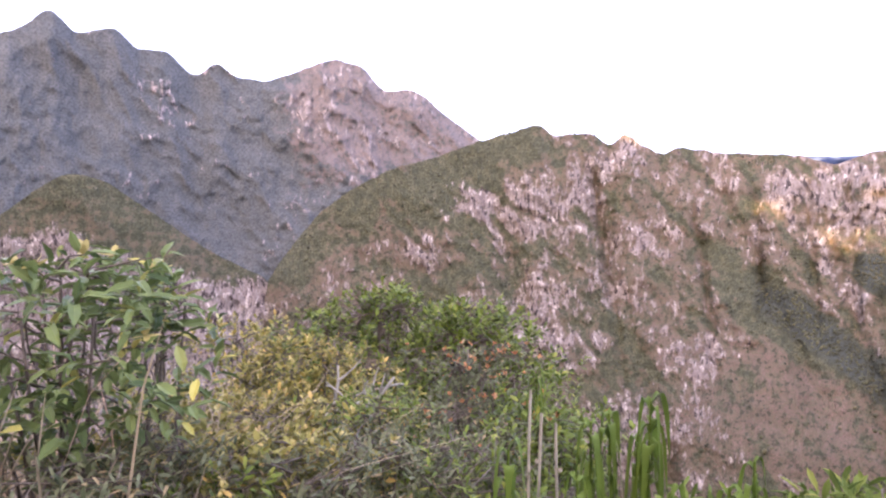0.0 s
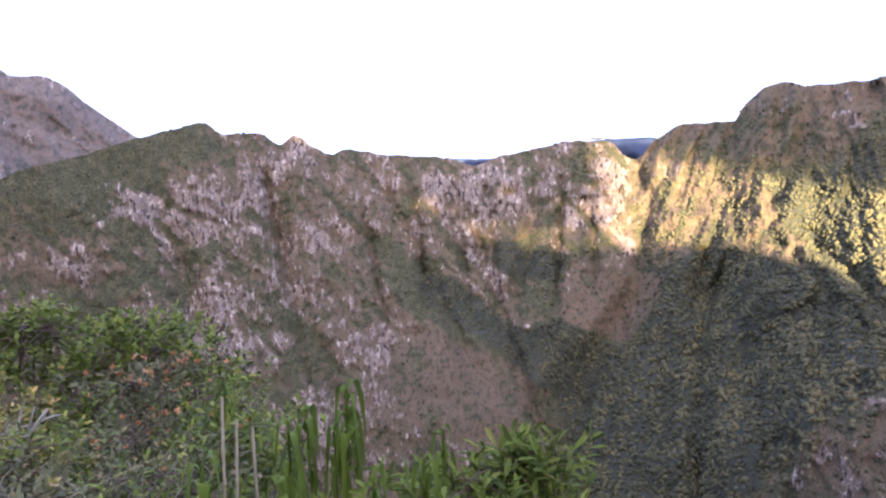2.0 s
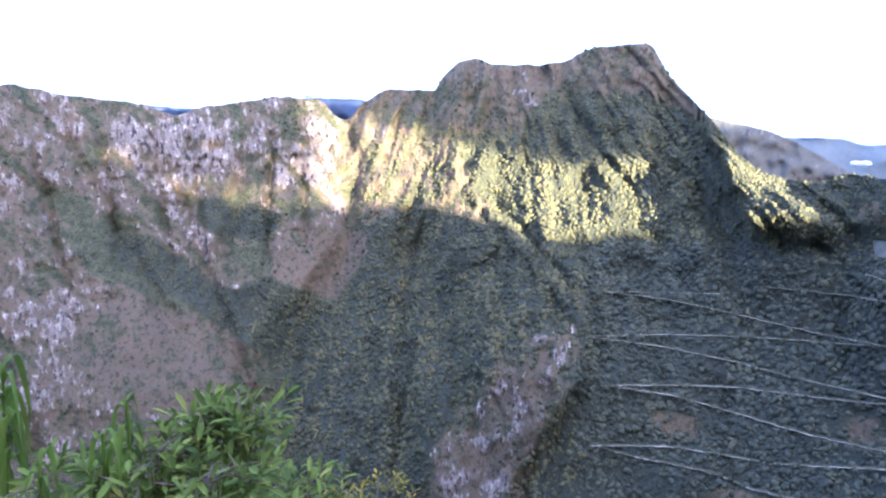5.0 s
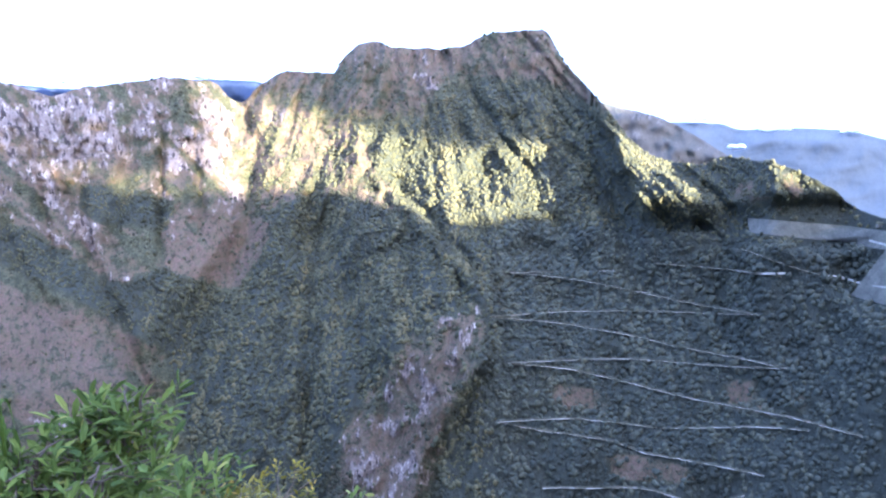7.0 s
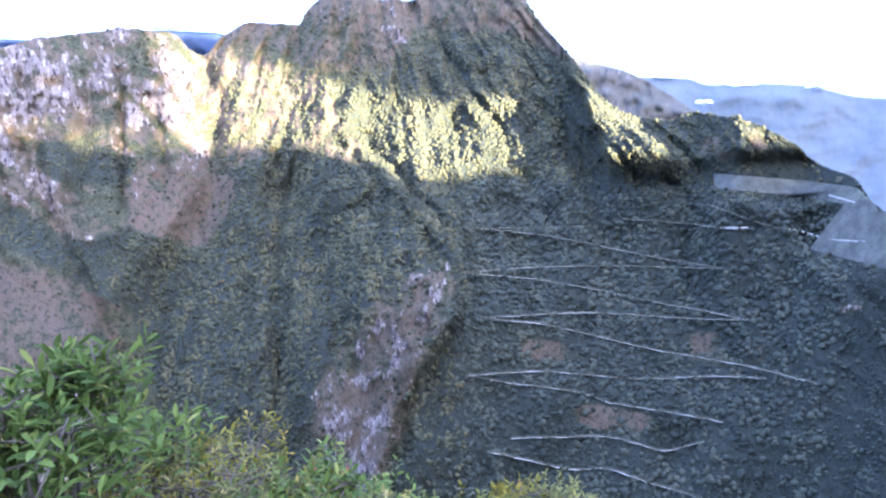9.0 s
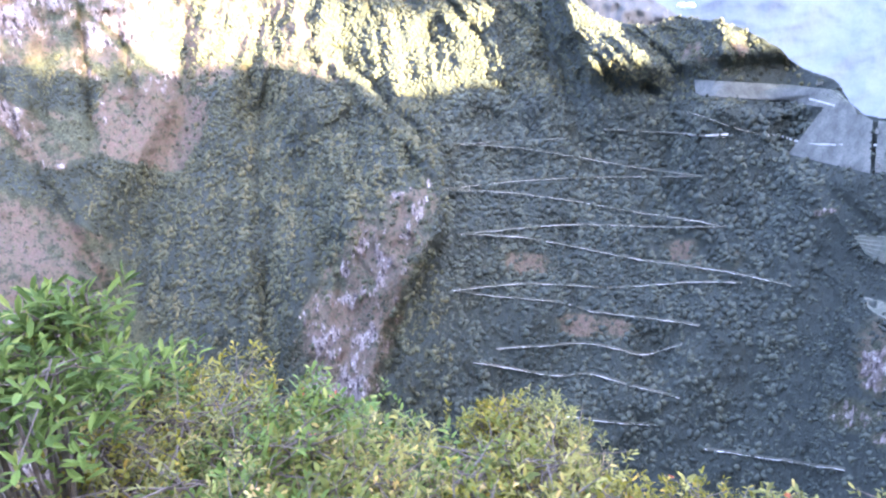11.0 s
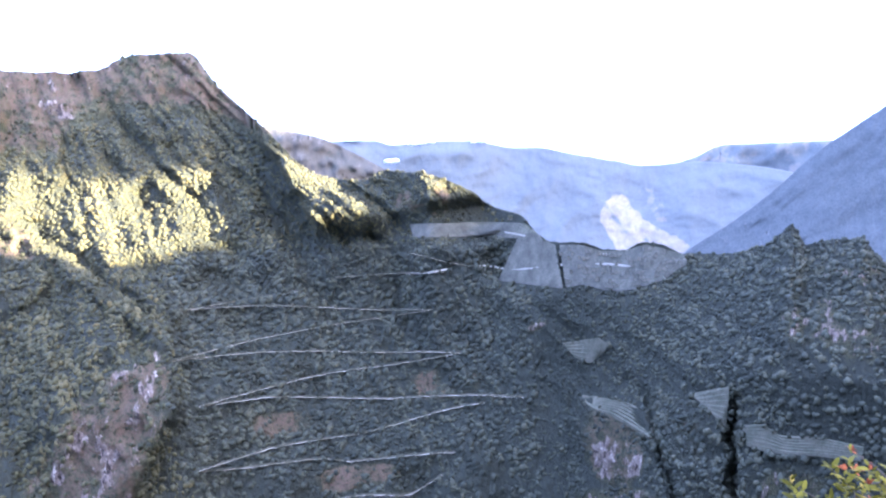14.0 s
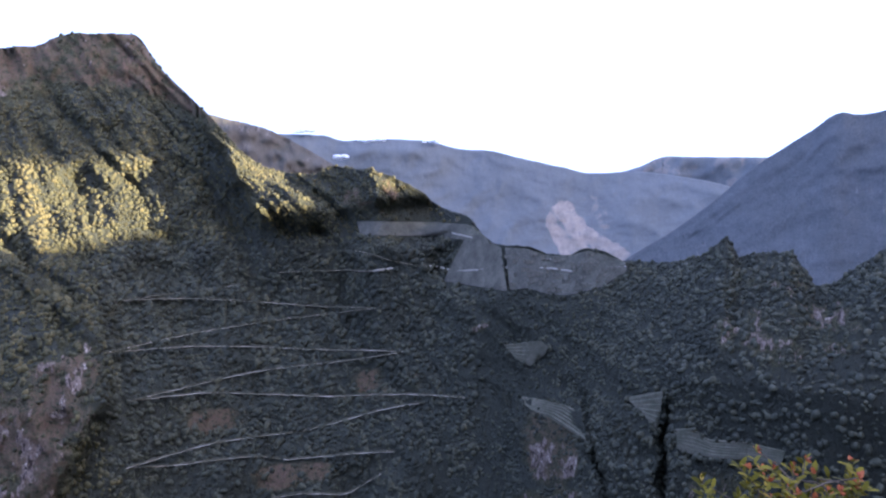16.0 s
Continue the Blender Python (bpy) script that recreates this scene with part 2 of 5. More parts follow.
# ---- mountains: each is a face of bearing and rise, with its own depth, and a back slope ----
def mountain(name, label, bearings, step, crest, low, rows, depth, cover, material, rough_crest=0.12, seed=0.0, back=700.0, base=-720.0, cut=None, crags=1.0, grain=1.0, ledges=1.0, smoothed=None, wooded_at=None):
    a = np.arange(bearings[0], bearings[1] + step / 2, step)
    top = spline(a, *zip(*crest)) + rough_crest * (1 + 1.2 * smooth(113, 116, a) * (name == "mountain_ridge")) * fbm(np.stack([a * 0.9, a * 0 + seed, a * 0], 1), 5, 0.6)
    s = np.linspace(0, 1, rows)
    A, S = np.meshgrid(a, s)
    E = low + (top - low)[None, :] * S
    d = depth(A.ravel(), E.ravel(), S.ravel())
    a_, e_ = np.radians(A.ravel()), np.radians(E.ravel())
    P = np.stack([d * np.sin(a_), d * np.cos(a_), d * np.tan(e_)], 1)
    # relief: spurs, gullies and crags, pushed out or back along the line of the slope
    Q = P / grain
    Q = Q + np.stack([Q[:, 2] * 0.28, Q[:, 2] * 0.1, Q[:, 2] * 0], 1)
    spur = fbm(Q / (330, 330, 900) + seed, 3, 0.5, True)
    warp = 0.22 * fbm(Q / 160 + seed, 2)[:, None]
    ribs = fbm(Q / (62, 62, 190) + seed + warp, 4, 0.55, True)
    ledge = fbm(P / (120, 120, 30) + seed + 7 + warp, 4, 0.55)
    grit = fbm(P / 17 + seed, 3)
    rock, soil = cover(A.ravel(), E.ravel(), P, ribs)
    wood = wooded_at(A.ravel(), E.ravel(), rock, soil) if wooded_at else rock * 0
    hard = 0.35 + 0.65 * np.clip(rock * 1.3, 0, 1)
    fade = 1 - 0.35 * smooth(0.93, 1.0, S.ravel())
    if smoothed is not None:
        fade = fade * (1 - 0.92 * smoothed(A.ravel(), E.ravel()))
    d = d * (1 - fade * crags * (0.024 * spur * (1 + 1.1 * smooth(44, 50, A.ravel()) * smooth(100, 90, A.ravel())) + 0.0125 * hard * ribs + 0.010 * hard * ledges * (1 - 0.7 * smooth(44, 46.5, A.ravel())) * ledge + 0.0034 * hard * grit))
    P = np.stack([d * np.sin(a_), d * np.cos(a_), d * np.tan(e_)], 1)
    # back slope behind the crest
    crest_pts, extra = P[-len(a):], []
    for k in range(1, 9):
        f = k / 8
        out = crest_pts.copy()
        dd = d[-len(a):]
        out[:, :2] *= ((dd + back * f) / dd)[:, None]
        out[:, 2] += (base - crest_pts[:, 2]) * f ** 1.2 + (12 * grad_noise(out / 90) if k < 8 else 0)
        extra.append(out)
    verts = np.concatenate([P] + extra)
    pad = np.zeros(len(a) * 8)
    faces = grid_faces(rows + 8, len(a))
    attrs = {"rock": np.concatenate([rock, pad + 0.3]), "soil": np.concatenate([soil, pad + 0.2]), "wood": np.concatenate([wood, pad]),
             "around": np.concatenate([A.ravel() * 30, np.tile(a * 30, 8)]), "up": np.concatenate([E.ravel() * 30, np.repeat(np.arange(1, 9) * 25.0, len(a)) + np.tile(top * 30, 8)])}
    made = []
    if cut is None:
        cut = [(name, label, bearings[0], bearings[1])]
    col = faces[:, 0] % len(a)
    for nm, lb, lo, hi in cut:
        pick = faces[(a[col] >= lo - step / 4) & (a[col] < hi - step / 4)]
        used, inv = np.unique(pick, return_inverse=True)
        ob = new(nm, numpy_mesh(nm, verts[used], inv.reshape(-1, 4), material, {k: v[used] for k, v in attrs.items()}))
        made.append(tagged(ob, lb, "mountain", kind="structure"))
    return made, (a, S, E, d, P, rock, soil)


# depth of the main range: bearing, distance at the foot, half way and at the crest
RANGE_DEPTH = [(-18, 900, 1150, 1500), (-5, 860, 1120, 1560), (10, 830, 1130, 1800), (24, 800, 1160, 2050), (36, 760, 1230, 2200), (44, 760, 1230, 2250),
               (52, 740, 1130, 2150), (60, 720, 1010, 2080), (69, 720, 1060, 2000), (76, 730, 1090, 1620), (81, 730, 1090, 1480), (84.2, 730, 1085, 1470), (87.8, 715, 1055, 1250), (92, 700, 1020, 1275), (95, 675, 975, 1150), (98, 650, 930, 1030),
               (104, 560, 800, 930), (110, 480, 660, 880), (118, 420, 560, 800), (126, 400, 520, 760), (134, 400, 520, 740)]


def level_ground(a, e):
    """Where the town and its terraces smooth the slope."""
    return np.clip(np.maximum(np.maximum(blob(a, e, 91.5, -5.3, 7.5, 2.0), blob(a, e, 96, -9, 3.6, 2.8)), blob(a, e, 103, -9.9, 6.0, 2.4)), 0, 1)


def range_depth(a, e, s):
    k = np.array(RANGE_DEPTH).T
    lo, mid, hi = (spline(a, k[0], k[i]) for i in (1, 2, 3))
    crest_e = -42 + (e + 42) / np.maximum(s, 1e-4)
    t_low = np.clip((e + 42) / 24, 0, 1)
    t_high = np.clip((e + 18) / np.maximum(crest_e + 18, 1), 0, 1)
    d = np.where(e < -18, lo + (mid - lo) * t_low ** 1.15, mid + (hi - mid) * (0.75 * t_high + 0.25 * t_high ** 2))
    q = np.stack([a * 0.5, e * 0.5, a * 0], 1)
    a = a + 0.55 * fbm(q, 3) + 0.15 * fbm(q * 6, 2)
    # the gorge below the notch in the ridge
    line = spline(e, [-42, -21, -17, -5.5, -0.6, 3.5], [37.5, 38.2, 38.8, 44.4, 45.1, 44.1])
    wide = np.interp(e, [-42, -17, -6, 3], [3.6, 3.0, 0.9, 0.45])
    d = d * (1 + np.interp(e, [-42, -17, -5, 3.5], [0.11, 0.09, 0.03, 0.02]) * np.exp(-((a - line) / wide) ** 2))
    # lesser gullies and ribs down the forest slope and the crags
    for foot, head, k, wd, lo_e, hi_e in ((36.5, 30.0, 0.03, 0.7, -22, -1), (57.0, 49.0, 0.03, 1.3, -26, -3), (64.0, 57.0, 0.02, 1.3, -15, 1), (48.5, 49.5, 0.05, 1.3, -36, -5), (70.5, 61.0, 0.016, 1.5, -9, 3), (54.0, 57.0, 0.03, 0.7, -2, 7), (66.0, 61.0, 0.03, 0.8, 1, 8),
                                          (20.0, 12.0, 0.03, 1.0, -24, 4), (10.0, 4.0, 0.028, 1.2, -22, 2), (30.0, 22.0, 0.025, 0.8, -14, 3), (33.5, 36.0, 0.03, 0.7, -9, 2), (26.2, 25.0, 0.024, 0.32, -9, 2), (29.8, 28.4, 0.026, 0.35, -8, 3), (32.3, 31.6, 0.022, 0.3, -7, 3), (37.3, 37.9, 0.03, 0.35, -8, 2), (40.6, 40.2, 0.022, 0.28, -6, 3), (22.6, 20.8, 0.024, 0.4, -13, 1), (15.6, 12.6, 0.022, 0.4, -15, 3), (65.0, 55.0, -0.035, 0.8, -13.5, -2), (66.3, 56.6, 0.035, 0.8, -13, -3), (79.0, 74.0, 0.03, 1.4, -14, -1), (86.0, 83.0, 0.02, 1.2, -16, -4)):
        line = head + (foot - head) * np.clip((hi_e - e) / (hi_e - lo_e), 0, 1.3)
        d = d * (1 + k * np.exp(-((a - line) / wd) ** 2) * smooth(lo_e - 3, lo_e + 3, e) * smooth(hi_e + 1.5, hi_e - 2, e))
    # the rocky spur before the road slope: it stands forward and breaks off on one side
    edge = spline(e, [-42, -29, -21, -18, -14, -9, -5], [55, 58.2, 62.5, 64.6, 64.8, 63.8, 62.0])
    d = d * (1 - 0.06 * smooth(edge + 1.6, edge - 0.6, a) * np.exp(-np.clip(edge - a, 0, 99) / 6.0) * smooth(-3, -13, e))
    # clefts and blocks in the cliffs under the town
    for k, ke, kp in ((0.05, (-34, -29.4, -26.1, -22.7, -18), (109.0, 108.2, 107.2, 106.2, 105.6)), (0.075, (-34, -30.7, -27.4, -24, -20), (113.6, 113.0, 112.4, 112.5, 112.6)), (0.012, (-34, -26.7, -20), (98.6, 98.8, 99.2))):
        d = d * (1 + k * np.exp(-((a - spline(e, ke, kp)) / 0.42) ** 2) * smooth(-19.0, -22, e))
    d = d * (1 - 0.05 * smooth(-19.5, -22.5, e) * smooth(98, 101, a) * smooth(113, 106, a))
    # the buttress beside the peak and the gully that it shades
    line = spline(e, [-8, -4.6, -3.3, -2.4, -1.0, 0.6, 3.5, 7], [79.6, 78.0, 77.5, 77.1, 76.4, 75.6, 74.0, 72.4])
    reach = smooth(-6.5, -3.2, e) * smooth(7.5, 3.0, e)
    strip = np.interp(e, [-6, -4, -2.5, -1.4, 0], [6.0, 4.6, 3.3, 1.6, 0.7])
    d = d * (1 - 0.090 * np.exp(-np.where(a < line, (a - line) / 0.38, np.maximum(a - line - strip, 0) / 0.9) ** 2) * reach)
    d = d * (1 + 0.012 * np.exp(-((a - line + 2.6) / 1.6) ** 2) * reach)
    # drainage furrows down the forest
    fan = (a - 56) / (22 - e) * 30
    q = np.stack([fan * 0.30, e * 0.05, a * 0 + 3], 1)
    furrow = fbm(q + 0.35 * fbm(np.stack([a * 0.25, e * 0.25, a * 0], 1), 2)[:, None], 3, 0.5, True)
    d = d * (1 - (0.034 - 0.018 * smooth(63, 67, a) * smooth(-6, -9, e)) * furrow * smooth(36, 47, a) * smooth(128, 108, a) * (1 - level_ground(a, e)))
    # needle ridge beyond the town
    d = d * (1 - 0.07 * smooth(107, 117, a) * smooth(-26, -10, e))
    return d


GORGE_FOREST = [(50, -4.4), (47, -5.4), (45.7, -8.6), (44.1, -11.1), (42, -12), (40, -10.9), (37.5, -9.7), (34.4, -10.5), (33, -10), (35.6, -13.9), (37.5, -17), (38.6, -22.4), (38.5, -28), (38, -44), (50, -44)]
GREEN_BELT = [(25.5, -5.0), (28.7, -6.2), (31.9, -9.2), (35.0, -12.6), (36.2, -15.4), (34.2, -13.9), (29.9, -10.6), (25.5, -7.6)]
LEDGE_WOOD = [(32.1, -3.0), (35.4, -3.1), (38.4, -4.5), (38.0, -6.4), (34.0, -5.9), (32.0, -5.0)]
UPPER_WOOD = [(60.1, 4.1), (63.9, 5.6), (69.1, 5.6), (72.5, 3.8), (75.4, 0.4), (71.2, -0.5), (66.4, 0.0), (63.0, -0.5), (59.0, 1.2)]
MEADOW = [(22.6, -14.0), (25.6, -10.5), (29.6, -11.3), (34.3, -13.5), (35.4, -15.8), (33.7, -18.5), (29.0, -19.8), (24.5, -18.0)]
BROWN_NOSE = [(40.6, -6.6), (44.3, -5.5), (46.2, -5.8), (45.7, -8.3), (43.6, -11.3), (41.8, -11.6), (40.9, -9.5)]
LIT_GRASS = [(44.4, 4.5), (48.2, 3.9), (53.4, 2.0), (54.9, -1.2), (58.7, -6.4), (56.2, -5.4), (51.4, -3.8), (48.2, -4.3), (46.4, -5.4), (44.3, -5.4)]
SUMMIT_CLIFF = [(52.0, 6.6), (54.6, 9.2), (57.0, 8.6), (58.4, 5.8), (59.0, 2.9), (59.9, 2.8), (60.5, 6.2), (63.9, 6.4), (66.3, 7.2), (71.5, 6.0), (69.5, 10.4), (65.5, 10.4), (62.9, 8.9), (60.0, 8.6), (57.9, 7.0), (54.4, 6.3)]
SPUR_CLIFF = [(58.9, -14.7), (63.0, -14.0), (65.0, -14.6), (64.5, -17.4), (61.9, -19.6), (61.0, -24.0), (58.6, -27.4), (57.5, -32), (49.0, -32), (51.4, -24.0), (55.4, -19.1), (57.4, -16.5)]


def ragged(a, e, size=0.6):
    """Bearing and rise shaken a little, for uneven borders."""
    q = np.stack([a * 0.8, e * 0.8, a * 0 + 2], 1)
    return a + size * fbm(q, 4, 0.6), e + size * fbm(q + 31, 4, 0.6)


def thicket(a, e):
    """Closed woods on the ridge and in its gorge, and the dark wood under the summit."""
    a, e = ragged(a, e)
    return np.maximum.reduce([zone(a, e, GORGE_FOREST, 0.4), zone(a, e, GREEN_BELT, 0.5), zone(a, e, LEDGE_WOOD, 0.4), zone(a, e, UPPER_WOOD, 0.8)])


def range_cover(a, e, P, ribs):
    n1 = fbm(np.stack([a * 0.26, e * 0.26, a * 0 + 3.3], 1), 4)
    n2 = fbm(np.stack([a * 0.75, e * 0.5, a * 0 + 8.1], 1), 4, 0.6)
    diag = fbm(np.stack([(a + 0.9 * e) * 0.55, (e - 0.6 * a) * 0.12, a * 0], 1) + 5, 4)
    west = smooth(45.2, 43.2, a)
    peak = 1 - west
    under = e - spline(a, [-18, -10, 0, 8, 14], [-9, -3.5, 1.5, 5.0, 9])
    rock = west * (0.23 + 0.62 * n1 + 0.28 * ribs + 0.46 * n2 - 0.42 * smooth(0.05, 0.4, diag))
    rock -= west * 0.45 * smooth(-2.0, 1.5, under) * smooth(12, 6, a)
    rock += west * (0.16 * blob(a, e, 7, -0.5, 8, 3.5, -20) + 0.16 * blob(a, e, 8, -9, 9, 4) + 0.12 * blob(a, e, 40.0, 1.5, 4.0, 3.6) + 0.22 * blob(a, e, 42.4, 2.8, 1.2, 2.4) + 0.20 * blob(a, e, 31, 1.5, 6, 2.6) + 0.25 * blob(a, e, 15, -18, 4, 4))
    rock -= 0.5 * blob(a, e, 29.5, -15.0, 7.0, 4.6, -25) + 0.5 * blob(a, e, 27, -8, 9, 1.4, -48) + 0.7 * smooth(34.5, 37, a) * smooth(-7, -10, e) * west
    rock += peak * (-0.02 + 0.42 * n1 + 0.34 * ribs) * smooth(0.0, 5.5, e)
    rock += peak * (0.10 * blob(a, e, 67.2, 8.8, 4.2, 1.5) + 0.45 * blob(a, e, 59.4, 5.7, 0.7, 2.0, 75) + 0.30 * blob(a, e, 47.0, 2.6, 2.2, 1.0) + 0.2 * blob(a, e, 54.5, 7.2, 2, 1.4) + (0.16 + 0.4 * n2) * blob(a, e, 49, 0.4, 4.5, 2.6, -20))
    spur = spline(e, [-42, -29, -21, -18, -14, -9], [52, 54.6, 58.4, 61.0, 62.6, 62.6])
    band = np.exp(-((a - spur) / np.interp(e, [-40, -24, -15, -12], [7.0, 5.6, 3.6, 1.4])) ** 2) * smooth(-12.0, -14.0, e) * peak
    rock += band * (0.08 + 0.9 * n2 + 0.5 * ribs + 0.5 * n1)
    rock += (0.30 + 0.4 * ribs + 0.5 * n2) * blob(a, e, 102.8, -25.4, 2.8, 2.0) + (0.22 + 0.4 * ribs) * blob(a, e, 104, -29, 6, 1.8) + (0.14 + 0.4 * ribs) * blob(a, e, 117, -28, 7, 4.0)
    rock += (0.42 + 0.3 * ribs) * blob(a, e, 96.3, -14.6, 0.35, 1.1, -70) + (0.08 + 0.5 * ribs + 0.5 * n2) * blob(a, e, 121, -13, 6, 5.0)
    soil = west * (0.68 + 0.85 * n1 + 0.5 * n2 - 0.5 * smooth(0.05, 0.4, diag)) - 0.4 * west * smooth(-2, 1.5, under) * smooth(12, 6, a)
    soil += (0.12 + 0.5 * n2) * blob(a, e, 29.5, -15.5, 6.5, 4.4, -25) + 0.35 * blob(a, e, 40, -7.5, 2.5, 3) - 0.7 * blob(a, e, 27, -8, 9, 1.4, -48) - 0.6 * west * smooth(35, 37.5, a) * smooth(-9, -12, e)
    soil += peak * ((0.62 + 0.7 * n2) * blob(a, e, 48.6, -0.8, 5.8, 3.2, -18) + (0.60 + 0.6 * n1 + 0.3 * n2) * smooth(0.5, 4.5, e) + 0.72 * band * smooth(-13, -17, e) + 0.7 * band * n1 + 0.4 * blob(a, e, 66.3, -12, 0.7, 3))
    soil += peak * (0.5 + 0.8 * n1) * np.maximum(blob(a, e, 72, -20.8, 5.5, 1.3), np.maximum(blob(a, e, 79, -25.8, 5.5, 1.2), blob(a, e, 88, -19, 4.5, 1.6)))
    soil += peak * (0.38 + 0.8 * n2) * blob(a, e, 88.0, -3.1, 4.6, 1.9)
    soil += 0.5 * blob(a, e, 102.6, -24, 3.2, 4) + (0.2 + 0.5 * n1) * blob(a, e, 109, -25, 3, 5)
    ra, re_ = ragged(a, e)
    woods = thicket(a, e)
    meadow, nose, grass = zone(ra, re_, MEADOW, 0.6), zone(ra, re_, BROWN_NOSE, 0.4), zone(ra, re_, LIT_GRASS, 0.5)
    rock = rock - 0.8 * woods - 0.5 * meadow - (0.22 - 0.4 * n2) * nose + (0.04 + 0.5 * n2) * zone(ra, re_, SUMMIT_CLIFF, 0.4) - 0.10 * peak * smooth(0, 3, e) + 0.3 * west * blob(a, e, 1.5, 1.8, 3.4, 2.4) * (0.6 + n2)
    soil = np.maximum(soil - 0.9 * woods, np.maximum(meadow * (0.62 + 0.9 * n2), np.maximum(nose * 0.85, grass * (0.62 + 0.7 * n2))))
    cliff = zone(ra, re_, SPUR_CLIFF, 0.5)
    soil = np.maximum(soil, cliff * (0.5 + 0.6 * n1))
    rock = rock + cliff * (-0.06 + 0.8 * n2)
    return np.clip(rock, 0, 1), np.clip(soil, 0, 1)


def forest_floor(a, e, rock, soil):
    """Where the ground under closed forest is darkened for the shade between crowns."""
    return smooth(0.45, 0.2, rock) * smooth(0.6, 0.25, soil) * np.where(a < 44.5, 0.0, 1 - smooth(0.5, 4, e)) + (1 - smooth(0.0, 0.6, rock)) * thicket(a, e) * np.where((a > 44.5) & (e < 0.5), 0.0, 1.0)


CREST = [(-18, -14), (-16.6, -9.4), (-15.2, -5.7), (-13.3, -2.9), (-10.9, 0.0), (-8.0, 2.2), (-4.6, 3.9), (-0.7, 5.0), (3.0, 6.3), (5.9, 7.1), (7.8, 7.6), (9.7, 6.7), (12.3, 6.8), (13.9, 5.9), (15.3, 6.6), (16.7, 5.7), (18.2, 5.0), (19.5, 5.4), (22.5, 4.95), (28.0, 4.5)]
CREST += [(30.5, 3.8), (32.9, 4.5), (36.3, 5.1), (38.5, 5.5), (41.9, 5.3), (43.1, 4.1), (44.0, 3.8), (45.8, 5.4), (48.1, 6.4), (51.5, 6.3), (52.1, 7.2), (53.8, 8.7), (55.2, 8.9), (56.7, 8.5), (59.6, 8.4), (62.1, 8.6), (64.9, 9.7), (68.9, 9.9), (71.0, 7.3), (74.4, 3.7)]
CREST += [(77.4, 0.2), (79.7, -0.7), (82.4, -1.0), (83.6, -0.3), (87.1, -0.7), (89.1, -1.4), (91.4, -2.6), (92.9, -3.9), (95.6, -5.0), (97.0, -6.7), (98.3, -7.4), (100.5, -7.5), (102.8, -8.2), (104.2, -8.2), (105.8, -7.6), (107.4, -8.0), (109.2, -8.7)]
CREST += [(111.6, -8.7), (115.2, -7.8), (116.0, -7.1), (116.7, -6.4), (117.2, -7.1), (117.8, -7.9), (119.8, -7.6), (121.2, -7.5), (122.2, -8.5), (123.4, -9.9), (124.5, -9.6), (125.5, -8.7), (126.1, -8.1), (130, -5.5), (134, -5.0)]
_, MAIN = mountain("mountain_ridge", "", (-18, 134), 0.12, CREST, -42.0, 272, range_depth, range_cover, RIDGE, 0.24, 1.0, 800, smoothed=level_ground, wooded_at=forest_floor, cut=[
    ("mountain_ridge", "long craggy ridge of pale rock, dry grass and scrub", -18, 44.04),
    ("mountain_peak", "steep green mountain with a flat rocky summit", 44.04, 97.08),
    ("citadel_ridge", "dark forested saddle and needle ridge carrying the ruins", 97.08, 134)])


def simple_depth(near, far, power=1.0):
    return lambda a, e, s: near + (far - near) * s ** power


def simple_cover(r, so):
    def fn(a, e, P, ribs):
        n1 = fbm(P / 300 + 3, 4)
        return np.clip(r + 0.3 * n1 + 0.3 * ribs, 0, 1), np.clip(so + 0.4 * n1, 0, 1)
    return fn


def serrate_cover(a, e, P, ribs):
    n1 = fbm(P / 300 + 3, 4)
    # Reddish soil and rock stand in for sunlight on the right-hand peak.
    red = smooth(-17, -10, a) * smooth(0, 6, e)
    return np.clip(0.02 + 0.45 * n1 + 0.3 * ribs + 0.14 * red, 0, 1), np.clip(0.1 + 0.3 * n1 + 0.6 * red, 0, 1)


mountain("mountain_far_range", "tall serrated mountain range, greyed and blued by painted haze", (-44, 10), 0.14,
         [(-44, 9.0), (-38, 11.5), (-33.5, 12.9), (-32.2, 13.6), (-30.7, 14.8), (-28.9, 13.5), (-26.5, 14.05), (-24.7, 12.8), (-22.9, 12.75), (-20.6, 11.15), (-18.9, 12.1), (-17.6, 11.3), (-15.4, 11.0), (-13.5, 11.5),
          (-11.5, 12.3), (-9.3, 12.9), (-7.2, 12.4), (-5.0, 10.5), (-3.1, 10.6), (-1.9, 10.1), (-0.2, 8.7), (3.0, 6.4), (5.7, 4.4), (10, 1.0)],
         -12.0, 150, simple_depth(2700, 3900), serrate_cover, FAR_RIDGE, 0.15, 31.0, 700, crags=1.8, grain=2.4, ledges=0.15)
mountain("mountain_dome", "rounded green hill with pale broken cliffs", (-44, -12), 0.14,
         [(-44, -4.0), (-37, -2.0), (-33.9, 0.2), (-31.8, 1.9), (-29.6, 3.1), (-27.7, 2.7), (-25.0, 0.9), (-22.6, -0.9), (-20.0, -2.8), (-17.0, -4.5), (-15.6, -5.2), (-14, -9), (-12, -13)],
         -32.0, 150, simple_depth(880, 1500), lambda a, e, P, ribs: (np.clip(0.60 * smooth(0.8, -1.5, e - np.interp(a, [-40, -34, -30, -24, -18], [0, -1, -0.6, -3.5, -5])) + 0.2 * ribs + 0.4 * fbm(P / 90, 3), 0, 1),
                                                                       np.clip(0.35 + 0.3 * fbm(P / 150 + 9, 3), 0, 1)), RIDGE, 0.12, 52.0, 400)
